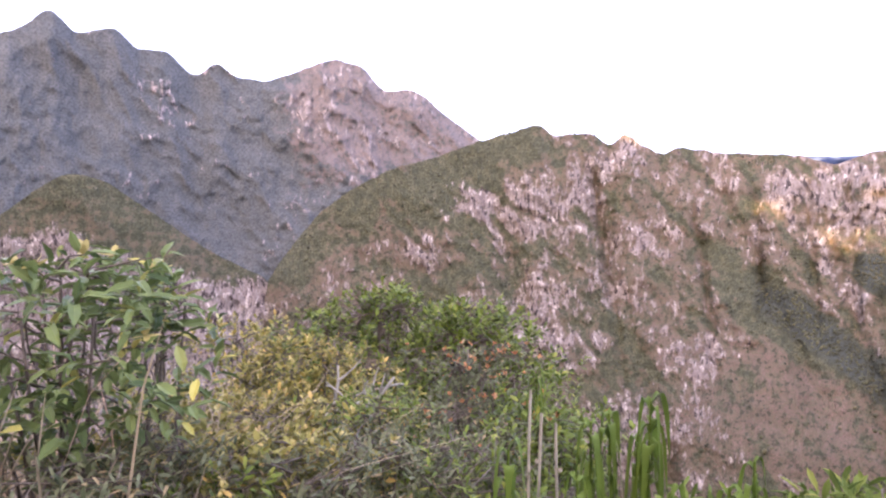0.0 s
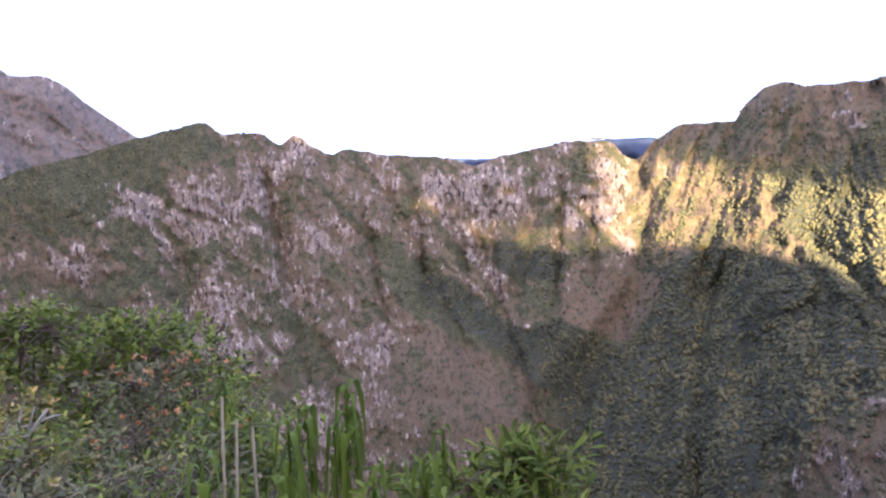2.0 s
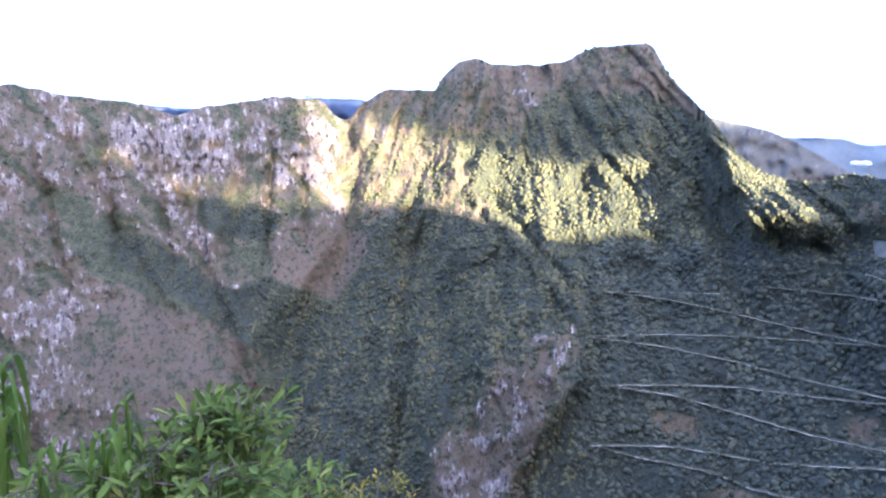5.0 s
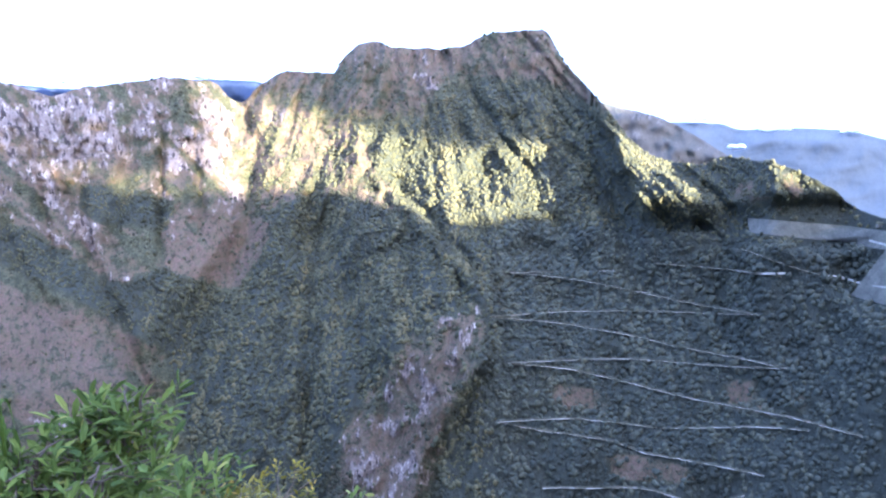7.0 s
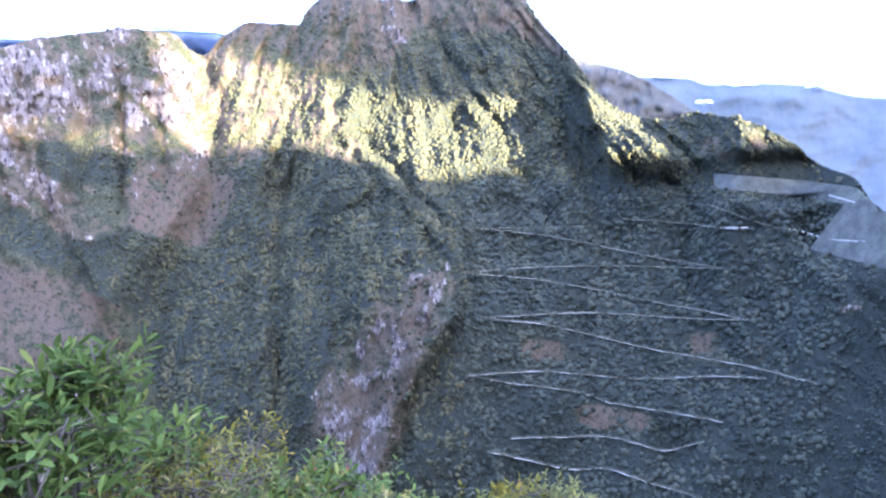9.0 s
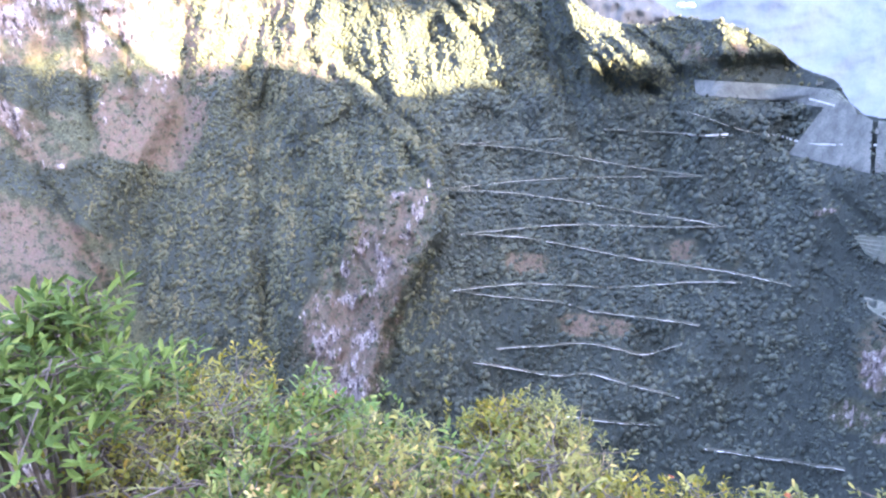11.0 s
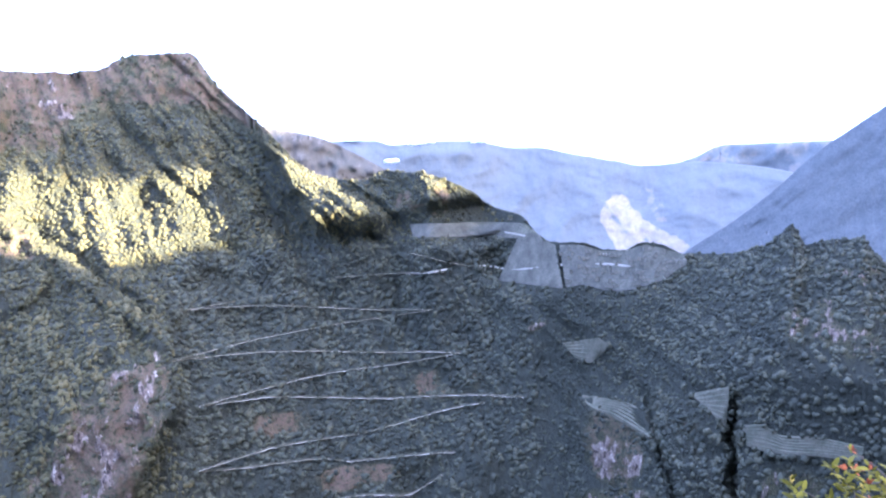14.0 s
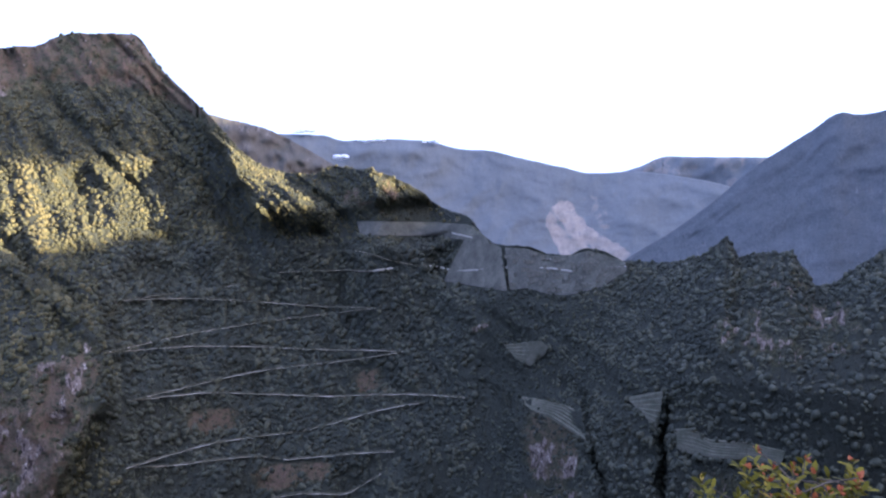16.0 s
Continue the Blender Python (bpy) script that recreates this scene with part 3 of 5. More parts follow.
mountain("mountain_mid_spur", "hazy brown valley spur behind the green peak", (70, 92), 0.16, [(70, 4.6), (74.2, 4.0), (74.9, 3.8), (78.4, 2.9), (81.2, 1.5), (84.0, -0.2), (86.8, -1.7), (92, -6)],
         -12.0, 60, simple_depth(2500, 3100), simple_cover(0.15, 0.6), DRY, 0.08, 63.0, 500)
SLIDE = [(102.0, -5.3), (102.7, -3.9), (103.4, -3.5), (104.2, -3.6), (105.0, -4.9), (107.2, -6.7), (109.6, -7.9), (108.5, -9.0), (104.0, -9.4), (103.0, -7.4)]
SLIDE_HEAD = [(105.2, -3.4), (106.6, -3.0), (107.4, -4.6), (108.3, -6.3), (106.8, -6.0), (105.8, -4.8)]
mountain("mountain_far_valley", "broad valley mountains in painted blue-grey haze with a pale landslide scar", (72, 136), 0.16,
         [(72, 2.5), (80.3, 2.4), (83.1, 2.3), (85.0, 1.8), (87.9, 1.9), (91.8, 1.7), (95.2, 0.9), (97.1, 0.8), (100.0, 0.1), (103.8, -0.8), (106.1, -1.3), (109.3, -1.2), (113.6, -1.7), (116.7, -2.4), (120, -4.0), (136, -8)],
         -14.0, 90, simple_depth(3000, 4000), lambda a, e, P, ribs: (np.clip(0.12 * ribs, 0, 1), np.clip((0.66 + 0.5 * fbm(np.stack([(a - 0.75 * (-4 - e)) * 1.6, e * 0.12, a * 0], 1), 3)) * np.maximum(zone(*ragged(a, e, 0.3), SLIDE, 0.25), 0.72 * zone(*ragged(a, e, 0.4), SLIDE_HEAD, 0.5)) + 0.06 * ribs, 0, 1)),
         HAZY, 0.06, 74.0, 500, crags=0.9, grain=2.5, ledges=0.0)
mountain("mountain_faint_ridge", "faint mountain at the far end, paled by painted blue haze", (100, 136), 0.3, [(100, -3), (109.6, -0.9), (112.0, 0.0), (115.3, -0.1), (119.7, -0.2), (136, -1)],
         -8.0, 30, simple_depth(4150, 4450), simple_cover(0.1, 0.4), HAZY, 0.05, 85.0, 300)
mountain("mountain_valley_wall", "mountain wall above the river bend, blued by painted haze", (100, 140), 0.16,
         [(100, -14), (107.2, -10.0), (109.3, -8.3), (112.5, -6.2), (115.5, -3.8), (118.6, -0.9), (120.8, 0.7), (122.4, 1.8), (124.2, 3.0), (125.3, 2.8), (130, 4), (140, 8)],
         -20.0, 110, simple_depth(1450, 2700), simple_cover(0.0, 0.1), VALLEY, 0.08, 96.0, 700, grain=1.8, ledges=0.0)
mountain("mountain_cloud_range", "distant range under the cloud, painted dark blue for haze and shade", (12, 56), 0.3, [(12, 3.4), (20.9, 4.5), (23.7, 4.6), (28.5, 4.4), (31.5, 4.3), (35.9, 5.0), (38.3, 5.3), (41.2, 5.45), (44.9, 5.5), (46.8, 5.1), (50, 4.6), (56, 3)],
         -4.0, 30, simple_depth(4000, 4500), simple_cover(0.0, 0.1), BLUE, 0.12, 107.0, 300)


# ---- the unseen western range behind the viewpoint, over which the last sun comes; its crest is fitted to the shadow ----
west_h = Vector((math.sin(radians(SUN_AZIMUTH)), math.cos(radians(SUN_AZIMUTH)), 0))
west_u = Vector((-math.cos(radians(SUN_AZIMUTH)), math.sin(radians(SUN_AZIMUTH)), 0))
wu = np.arange(-3600, 5000, 18.0)
# Crest heights are set so that the shadow edge falls across the slopes.
w_line = spline(wu, *zip(*[(-3600, 1700), (-2600, 1950), (-2000, 1780), (-1400, 1450), (-600, 900), (-172, 640), (60, 490), (184, 420), (300, 385), (380, 370), (430, 368), (480, 366), (522, 375), (586, 365), (650, 365), (716, 352), (742, 295), (785, 248), (926, 246), (1000, 245),
                           (1055, 260), (1089, 250), (1130, 236), (1160, 228), (1190, 245), (1260, 275), (1320, 340), (1350, 375), (1400, 470), (1600, 640), (2400, 820), (3000, 1000), (5000, 1250)]))
# Narrow teeth are added to the crest to break up and dim the sun.
w_line = w_line + 90 * smooth(0, 200, wu) * smooth(690, 600, wu) * np.abs(grad_noise(np.stack([wu / 27, wu * 0 + 0.4, wu * 0], 1))) * (wu % 36 < 18) + 10 * fbm(np.stack([wu / 90, wu * 0, wu * 0], 1), 4)
rowsets = []
for off, drop in ((-650, 1.0), (-420, 0.66), (-220, 0.34), (-80, 0.11), (0, 0.0), (120, 0.13), (400, 0.5), (800, 1.0)):
    h = w_line - drop * (w_line + 720) + (18 * grad_noise(np.stack([wu / 120, wu * 0 + off, wu * 0], 1)) if 0 < drop < 1 else 0)
    far = 1400 + off + 0.9 * np.maximum(wu - 1600, 0)
    rowsets.append(np.stack([west_h.x * far + west_u.x * wu, west_h.y * far + west_u.y * wu, h], 1))
w_att = np.full(len(wu) * 8, 0.25)
tagged(new("mountain_western_range", numpy_mesh("western", np.concatenate(rowsets), grid_faces(8, len(wu)), RIDGE, {"rock": w_att, "soil": w_att, "around": np.tile(wu * 0.5, 8), "up": np.concatenate([q[:, 2] for q in rowsets]) * 0.5})),
       "unseen steep scrub-covered mountain range, its crest shaped to shade the slopes", "mountain", kind="structure")


# ---- ground: the viewpoint's own hill, the valley floor, out to the horizon ----
def ground_height(x, y):
    r, a = np.hypot(x, y), np.degrees(np.arctan2(x, y))
    front = smooth(-0.25, 0.45, np.cos(np.radians(a - 48)))
    lip = np.maximum(r - 1.3, 0)
    fall = -1.62 - (0.62 * np.minimum(lip, 3.2) + 2.6 * np.maximum(lip - 3.2, 0)) * front
    rise = 5 * smooth(3, 40, r) * (1 - front) - 1.1 * np.maximum(r - 75, 0) * (1 - front)
    return np.maximum(fall + rise, -720)


gr = np.concatenate([[0.0], np.geomspace(0.35, 700, 120), [900, 1400, 2200, 3200, 4300, 4900]])
ga = np.radians(np.arange(0, 360, 1.5))
GR, GA = np.meshgrid(gr, ga, indexing="ij")
gx, gy = (GR * np.sin(GA)).ravel(), (GR * np.cos(GA)).ravel()
gz = ground_height(gx, gy)
gp = np.stack([gx, gy, gz], 1)
gz = gz + np.clip(GR.ravel() * 0.03, 0, 9) * fbm(gp / 22, 4) * (GR.ravel() < 800) + 0.06 * fbm(gp / 0.5, 3)
GROUND = plain_material("hill_soil", (0.035, 0.034, 0.02), (0.04, 0.048, 0.024), 1.2, 0.95, 0.1, 0.6, 0.05)
tagged(new("ground", numpy_mesh("ground", np.stack([gx, gy, gz], 1), grid_faces(len(gr), len(ga), True), GROUND)), "rough hillside earth and scrub falling to the valley", "ground", kind="structure")


# ---- on the mountain's face: a place by bearing and rise ----
M_A, M_S, M_E, M_D, M_P, M_ROCK, M_SOIL = MAIN
M_ROWS, M_COLS = M_S.shape
M_D2, M_TOP = M_D.reshape(M_ROWS, M_COLS), M_E[-1]


def face_depth(a, e):
    """Distance out to the main range in that bearing and rise."""
    c = np.clip((np.asarray(a, float) - M_A[0]) / 0.12, 0, M_COLS - 1.001)
    i = c.astype(int)
    f = c - i
    out = 0
    for j, w in ((i, 1 - f), (i + 1, f)):
        s = np.clip((e + 42) / (M_TOP[j] + 42), 0, 1) * (M_ROWS - 1.001)
        k = s.astype(int)
        out = out + w * (M_D2[k, j] * (1 - s + k) + M_D2[k + 1, j] * (s - k))
    return out


def face_point(a, e, nearer=0.0):
    a, e = np.asarray(a, float), np.asarray(e, float)
    d = face_depth(a, e)
    z = d * np.tan(np.radians(e))
    d = d - nearer
    return np.stack([d * np.sin(np.radians(a)), d * np.cos(np.radians(a)), z], -1)


# ---- zigzag road ----
ROAD = plain_material("road_gravel", (0.44, 0.41, 0.36), (0.60, 0.56, 0.50), 0.15, 0.95, 0.1, 0.3, 0.3)
BANK = plain_material("road_bank_earth", (0.05, 0.052, 0.034), (0.10, 0.09, 0.065), 0.12, 0.95, 0.1, 0.5, 1.0)
LEGS = [[(85.5, -7.6), (90.5, -9.0), (93.2, -9.3)], [(79.0, -9.2), (84.5, -9.3), (88.6, -9.5)], [(66.5, -10.5), (71.1, -10.3), (76.0, -10.0)], [(66.5, -10.5), (70, -10.7), (73.1, -11.0), (80.1, -12.0), (82.4, -12.3), (87.3, -12.7)],
        [(87.3, -12.7), (82.5, -13.0), (78.8, -13.2), (71.7, -13.7), (65.1, -14.4)], [(65.1, -14.4), (69.8, -14.6), (77.1, -15.3), (81.7, -15.9), (86.9, -16.3), (89.6, -16.5)],
        [(89.6, -16.5), (84.9, -17.0), (76.7, -17.3), (71.9, -17.8), (66.7, -18.3)], [(66.7, -18.3), (71.9, -18.5), (77.3, -19.2), (83.3, -19.9), (90.1, -20.1), (95.1, -20.5)],
        [(91.4, -20.8), (88.6, -21.1), (83.5, -22.0), (79.4, -22.5), (74.1, -22.5), (66.0, -23.2)], [(66.0, -23.2), (70.1, -23.7), (76.1, -24.0), (79.5, -24.6), (88.5, -24.7)],
        [(87.2, -26.4), (85.6, -27.1), (83.7, -27.7), (79.1, -27.3), (74.6, -27.8), (70.2, -28.2)], [(68, -29.4), (75.7, -30.2), (79.1, -29.8), (83.0, -30.3), (87.5, -30.7)], [(76, -33.4), (80.8, -33.5), (86.5, -33.1)], [(90, -34.2), (95.4, -33.7), (101.4, -32.9)]]
road_lines = []
rv, rf, bv, bf = [], [], [], []
for leg in LEGS:
    ka, ke = np.array(leg).T
    t = np.linspace(0, len(leg) - 1, 150)
    la, le = spline(t, np.arange(len(leg)), ka), spline(t, np.arange(len(leg)), ke)
    le = le + 0.11 * fbm(np.stack([la * 0.8, le * 0, le * 0], 1), 4, 0.6)
    dd = face_depth(la, le)
    pad_d = np.pad(dd, 7, mode="edge")
    dd = np.min([pad_d[i:i + 150] for i in range(15)], axis=0)
    dd = np.convolve(np.pad(dd, 7, mode="edge"), np.ones(15) / 15, mode="valid") - 1.0
    mid = np.stack([dd * np.sin(np.radians(la)), dd * np.cos(np.radians(la)), dd * np.tan(np.radians(le))], 1)
    road_lines.append(mid)
    out = -mid[:, :2] / np.linalg.norm(mid[:, :2], axis=1)[:, None]
    width = np.maximum(0.04, 0.55 + 2.1 * fbm(np.stack([la * 0.9, le, le], 1), 3, 0.6))
    lo, hi = mid.copy(), mid.copy()
    lo[:, :2] += out * (width * 0.9)[:, None]
    hi[:, :2] -= out * (width * 0.5)[:, None]
    cut = hi.copy()
    cut[:, 2] += 1.2
    cut[:, :2] -= out * 3
    skirt = lo.copy()
    skirt[:, 2] -= 1.2
    n0 = len(rv) * 300
    rv.append(np.concatenate([lo, hi]))
    rf.append(grid_faces(2, 150) + n0)
    n1 = len(bv) * 600
    bv.append(np.concatenate([skirt, lo - (0, 0, 0.15), hi - (0, 0, 0.15), cut]))
    bf.append(np.concatenate([grid_faces(2, 150), grid_faces(2, 150) + 300]) + n1)
road = tagged(new("road", numpy_mesh("road", np.concatenate(rv), np.concatenate(rf), ROAD, shade_smooth=False)), "pale gravel zigzag road cut into the forested slope", "road", kind="structure")
part("road_bank", numpy_mesh("road_bank", np.concatenate(bv), np.concatenate(bf), BANK), None, road)
ROAD_PTS = np.concatenate(road_lines)

# ---- stone terraces ----
TERRACE = plain_material("terrace_stone", (0.120, 0.118, 0.098), (0.212, 0.202, 0.168), 0.05, 0.95, 0.1, 0.6, 0.4)
OVERGROWN = plain_material("overgrown_terrace", (0.095, 0.098, 0.070), (0.142, 0.134, 0.100), 0.12, 0.95, 0.1, 0.5, 0.4)
TREAD = plain_material("terrace_turf", (0.075, 0.08, 0.052), (0.145, 0.14, 0.10), 0.05, 0.95, 0.1, 0.4, 0.3)
TROD = plain_material("trodden_stone", (0.36, 0.34, 0.29), (0.50, 0.47, 0.41), 0.1, 0.95, 0.1, 0.4, 0.3)
PATCHES, FLIGHTS = [], []


def terraces(label, top, bottom, steps, out=4.0, stone=TERRACE, turf=TREAD):
    """Stepped terraces between two lines of (bearing, rise)."""
    empty = new("terrace_flight")
    tagged(empty, label, "terrace")
    cols = 26
    ta = np.linspace(0, 1, cols)
    def line(pts):
        k = np.linspace(0, 1, len(pts))
        p = np.array(pts)
        return np.interp(ta, k, p[:, 0]), np.interp(ta, k, p[:, 1])
    (a1, e1), (a0, e0) = line(top), line(bottom)
    PATCHES.append(np.array(top + bottom[::-1]))
    Pt, Pb = face_point(a1, e1, out), face_point(a0, e0, out)
    FLIGHTS.append((Pt, Pb))
    for k in range(steps):
        f0, f1 = k / steps, (k + 1) / steps
        lo, hi = Pb + (Pt - Pb) * f0, Pb + (Pt - Pb) * f1
        wob = 0.8 * grad_noise(np.stack([lo[:, 0] / 14, lo[:, 1] / 14, lo[:, 2] * 0 + k], 1))
        toward = -lo[:, :2] / np.linalg.norm(lo[:, :2], axis=1)[:, None]
        lo[:, :2] += toward * wob[:, None]
        wall_top = lo.copy()
        wall_top[:, 2] = hi[:, 2]
        foot = lo - (0, 0, 1.0)
        inner = hi.copy()
        inner[:, 2] -= 0.05
        inner[:, :2] -= toward * 1.2
        wall = part("terrace_wall", numpy_mesh("terrace_wall", np.concatenate([foot, wall_top]), grid_faces(2, cols), stone, shade_smooth=False), None, empty)
        part("turf", numpy_mesh("turf", np.concatenate([wall_top, inner]), grid_faces(2, cols), turf, shade_smooth=False), None, wall)
    return empty


terraces("long grey stone terraces under the grassy hill", [(85.8, -5.1), (92.5, -5.3), (95.8, -5.6), (97.2, -6.9)], [(86.0, -6.2), (89.9, -6.4), (92.6, -6.5), (97.2, -7.1)], 10)
terraces("steep flight of grey farming terraces", [(95.2, -6.8), (97.0, -6.9), (98.35, -7.6)], [(93.3, -10.4), (96.2, -10.9), (98.85, -11.3)], 22)
terraces("wide terraces of the ruined stone town", [(98.7, -7.6), (100.5, -7.65), (102.4, -8.3), (104.2, -8.3), (105.8, -7.8), (107.4, -8.2), (109.2, -8.85)], [(99.1, -11.2), (100.6, -11.0), (102.4, -11.5), (104.0, -11.6), (105.6, -11.2), (107.2, -10.7), (109.0, -9.5)], 18)
terraces("small overgrown terraces beside a forest gully", [(98.5, -15.9), (101.8, -15.5), (102.5, -16.0)], [(99.5, -17.0), (100.9, -17.6), (102.3, -16.5)], 5, 6, OVERGROWN, OVERGROWN)
terraces("pale grass terraces on top of a cliff", [(100.1, -20.2), (101.3, -20.3), (104.3, -20.8), (105.2, -21.2), (106.5, -23.2)], [(100.5, -20.9), (101.2, -21.3), (102.7, -21.8), (105.0, -23.0), (106.4, -23.6)], 6, 6, OVERGROWN, OVERGROWN)
terraces("pointed pale terrace strip beside a dark cleft", [(109.2, -19.8), (112.3, -19.0)], [(110.8, -21.0), (112.0, -22.1)], 6, 6, OVERGROWN, OVERGROWN)
terraces("long pale terraces above the lower cliffs", [(113.2, -21.9), (114.7, -21.6), (116, -22.3), (119, -22.1), (121.8, -22.3)], [(113.5, -23.2), (115.0, -23.5), (116.6, -23.5), (119, -23.3), (121.6, -23.2)], 6, 6, OVERGROWN, OVERGROWN)
for way in ([(91.4, -9.0), (92.6, -9.05), (93.8, -9.35)], [(93.9, -9.5), (96.3, -9.4), (98.5, -9.2)], [(98.7, -9.2), (102.8, -9.25), (105.0, -9.55), (107.2, -9.25), (109.0, -8.98)], [(91.8, -6.2), (93.9, -6.15), (95.8, -6.6)], [(100.7, -8.45), (102.7, -8.45)], [(85.4, -9.25), (87.1, -9.3), (88.8, -9.1)]):
    terraces("pale trodden path edged with stone across the terraces", way, [(x, y - 0.09) for x, y in way], 1, 8.0, TROD, TROD)


def house(w, l, h):
    """A roofless stone house with two gables and a door gap, one wall a part."""
    base = new("stone_house")
    t = 0.8
    def slab(name, pts, y0, y1, turn):
        bm = bmesh.new()
        front = [bm.verts.new((x, y0, z)) for x, z in pts]
        rear = [bm.verts.new((x, y1, z)) for x, z in pts]
        bm.faces.new(front)
        bm.faces.new(rear[::-1])
        for i in range(len(pts)):
            j = (i + 1) % len(pts)
            bm.faces.new((front[j], front[i], rear[i], rear[j]))
        bm.transform(turn)
        bmesh.ops.recalc_face_normals(bm, faces=bm.faces[:])
        part(name, bm, TERRACE, base)
    side = [(-l / 2, -2), (-0.8, -2), (-0.8, 2), (0.8, 2), (0.8, -2), (l / 2, -2), (l / 2, h), (-l / 2, h)]
    plain = [(-l / 2, -2), (l / 2, -2), (l / 2, h), (-l / 2, h)]
    gable = [(-w / 2 + t, -2), (w / 2 - t, -2), (w / 2 - t, h), (0, h + w * 0.45), (-w / 2 + t, h)]
    slab("front_wall", side, -w / 2, -w / 2 + t, Matrix())
    slab("rear_wall", plain, w / 2 - t, w / 2, Matrix())
    for x in (-l / 2, l / 2 - t):
        slab("gable_wall", gable, x, x + t, Matrix.Rotation(radians(90), 4, "Z") @ Matrix.Translation((0, 0, 0)))
    return base


def thatched(w, l, h):
    base = house(w, l, h)
    bm = bmesh.new()
    for s in (-1, 1):
        v = [bm.verts.new(p) for p in ((-l / 2 - 0.6, s * (w / 2 + 0.8), h - 0.3), (l / 2 + 0.6, s * (w / 2 + 0.8), h - 0.3), (l / 2 + 0.6, 0, h + w * 0.55), (-l / 2 - 0.6, 0, h + w * 0.55))]
        bm.faces.new(v)
    bmesh.ops.solidify(bm, geom=bm.faces[:], thickness=0.5)
    part("thatched_roof", bm, TREAD, base, "straw roof")
    return base


kinds = [house(6, 10, 2.6), house(5, 7, 2.2), house(6, 13, 2.8)]
for k in kinds:
    tagged(k, "roofless grey stone house ruin on the town terraces", "ruin", "ruined houses of the town")
hr = np.random.default_rng(5)
town_top, town_low = FLIGHTS[2]
n_house = 0
for k in range(1, 18, 2):
    for u in np.arange(0.02, 0.99, 0.062):
        u = float(np.clip(u + hr.uniform(-0.02, 0.02), 0, 1)) * 25
        i, f = min(int(u), 24), u - min(int(u), 24)
        if hr.random() < 0.45 or (u > 21 and k > 9) or k > 15:
            continue
        up, dn = town_top[i] * (1 - f) + town_top[i + 1] * f, town_low[i] * (1 - f) + town_low[i + 1] * f
        p = dn + (up - dn) * ((k + 0.4) / 18)
        bearing = math.degrees(math.atan2(p[0], p[1]))
        m = pose(p[0], p[1], dn[2] + (up[2] - dn[2]) * ((k + 1) / 18) + 0.1, 0, 0, -bearing + hr.choice([0, 0, 90]) + hr.uniform(-10, 10))
        if n_house < 3:
            kinds[n_house].matrix_basis = m
        else:
            copy_thing(kinds[int(hr.integers(0, 3))], m)
        n_house += 1
for a, e in ((94.6, -5.2), (100.3, -8.0), (85.6, -12.0)):
    hut = tagged(thatched(6, 8, 3.2), "small stone guard hut with a thatched roof", "hut", "thatched huts")
    p = face_point(a, e, 5.0)
    hut.matrix_basis = pose(p[0], p[1], p[2] + 0.5, 0, 0, -a + 20)


# ---- clouds: low wisps about the ranges, and unseen banks over the western range, added to shade the slopes ----
CLOUD, cn, cl, cb = shader("cloud_vapour", 1.0, 0.0)
cb.inputs["Base Color"].default_value = (0.92, 0.94, 0.97, 1)
ct, cm = cn.new("ShaderNodeBsdfTranslucent"), cn.new("ShaderNodeMixShader")
ct.inputs["Color"].default_value = (0.92, 0.94, 0.97, 1)
cm.inputs["Fac"].default_value = 0.5
cl.new(cb.outputs["BSDF"], cm.inputs[1])
cl.new(ct.outputs["BSDF"], cm.inputs[2])
cl.new(cm.outputs["Shader"], next(k for k in cn if k.type == "OUTPUT_MATERIAL").inputs["Surface"])


# Half-clear vapour for the unseen cloud that dims the sun.
VEIL = CLOUD.copy()
VEIL.name = "sun_dimming_veil"
vn, vl = VEIL.node_tree.nodes, VEIL.node_tree.links
v_clear, v_mix = vn.new("ShaderNodeBsdfTransparent"), vn.new("ShaderNodeMixShader")
v_mix.inputs["Fac"].default_value = 0.90
v_out = next(k for k in vn if k.type == "OUTPUT_MATERIAL")
vl.new(v_out.inputs["Surface"].links[0].from_socket, v_mix.inputs[1])
vl.new(v_clear.outputs["BSDF"], v_mix.inputs[2])
vl.new(v_mix.outputs["Shader"], v_out.inputs["Surface"])


# Denser vapour for the unseen bank that shades the peak.
GREY_VEIL = VEIL.copy()
GREY_VEIL.name = "sun_shading_veil"
next(k for k in GREY_VEIL.node_tree.nodes if k.type == "MIX_SHADER" and k.inputs["Fac"].default_value > 0.7).inputs["Fac"].default_value = 0.60


def cloud(label, centre, along, size, puffs, seed, vapour=CLOUD):
    """A heap of soft uneven puffs strewn along a line."""
    rng = np.random.default_rng(seed)
    ball = bmesh.new()
    bmesh.ops.create_icosphere(ball, subdivisions=3, radius=1)
    bv_ = np.array([v.co[:] for v in ball.verts])
    bf_ = np.array([[v.index for v in f.verts] for f in ball.faces])
    ball.free()
    V, F = [], []
    for i in range(puffs):
        c = np.array(along) * rng.uniform(-0.5, 0.5) + rng.normal(0, 0.25, 3) * size
        r = np.array(size) * rng.uniform(0.35, 0.8)
        V.append(c + bv_ * r * (1 + 0.35 * fbm(bv_ * 1.6 + rng.uniform(0, 50), 4))[:, None])
        F.append(bf_ + i * len(bv_))
    ob = new("cloud", numpy_mesh("cloud", np.concatenate(V), np.concatenate(F), vapour))
    ob.location = centre
    return tagged(ob, label, "cloud", "clouds")


def sky_place(bearing, rise, dist):
    a = radians(bearing)
    return Vector((math.sin(a) * dist, math.cos(a) * dist, math.tan(radians(rise)) * dist))


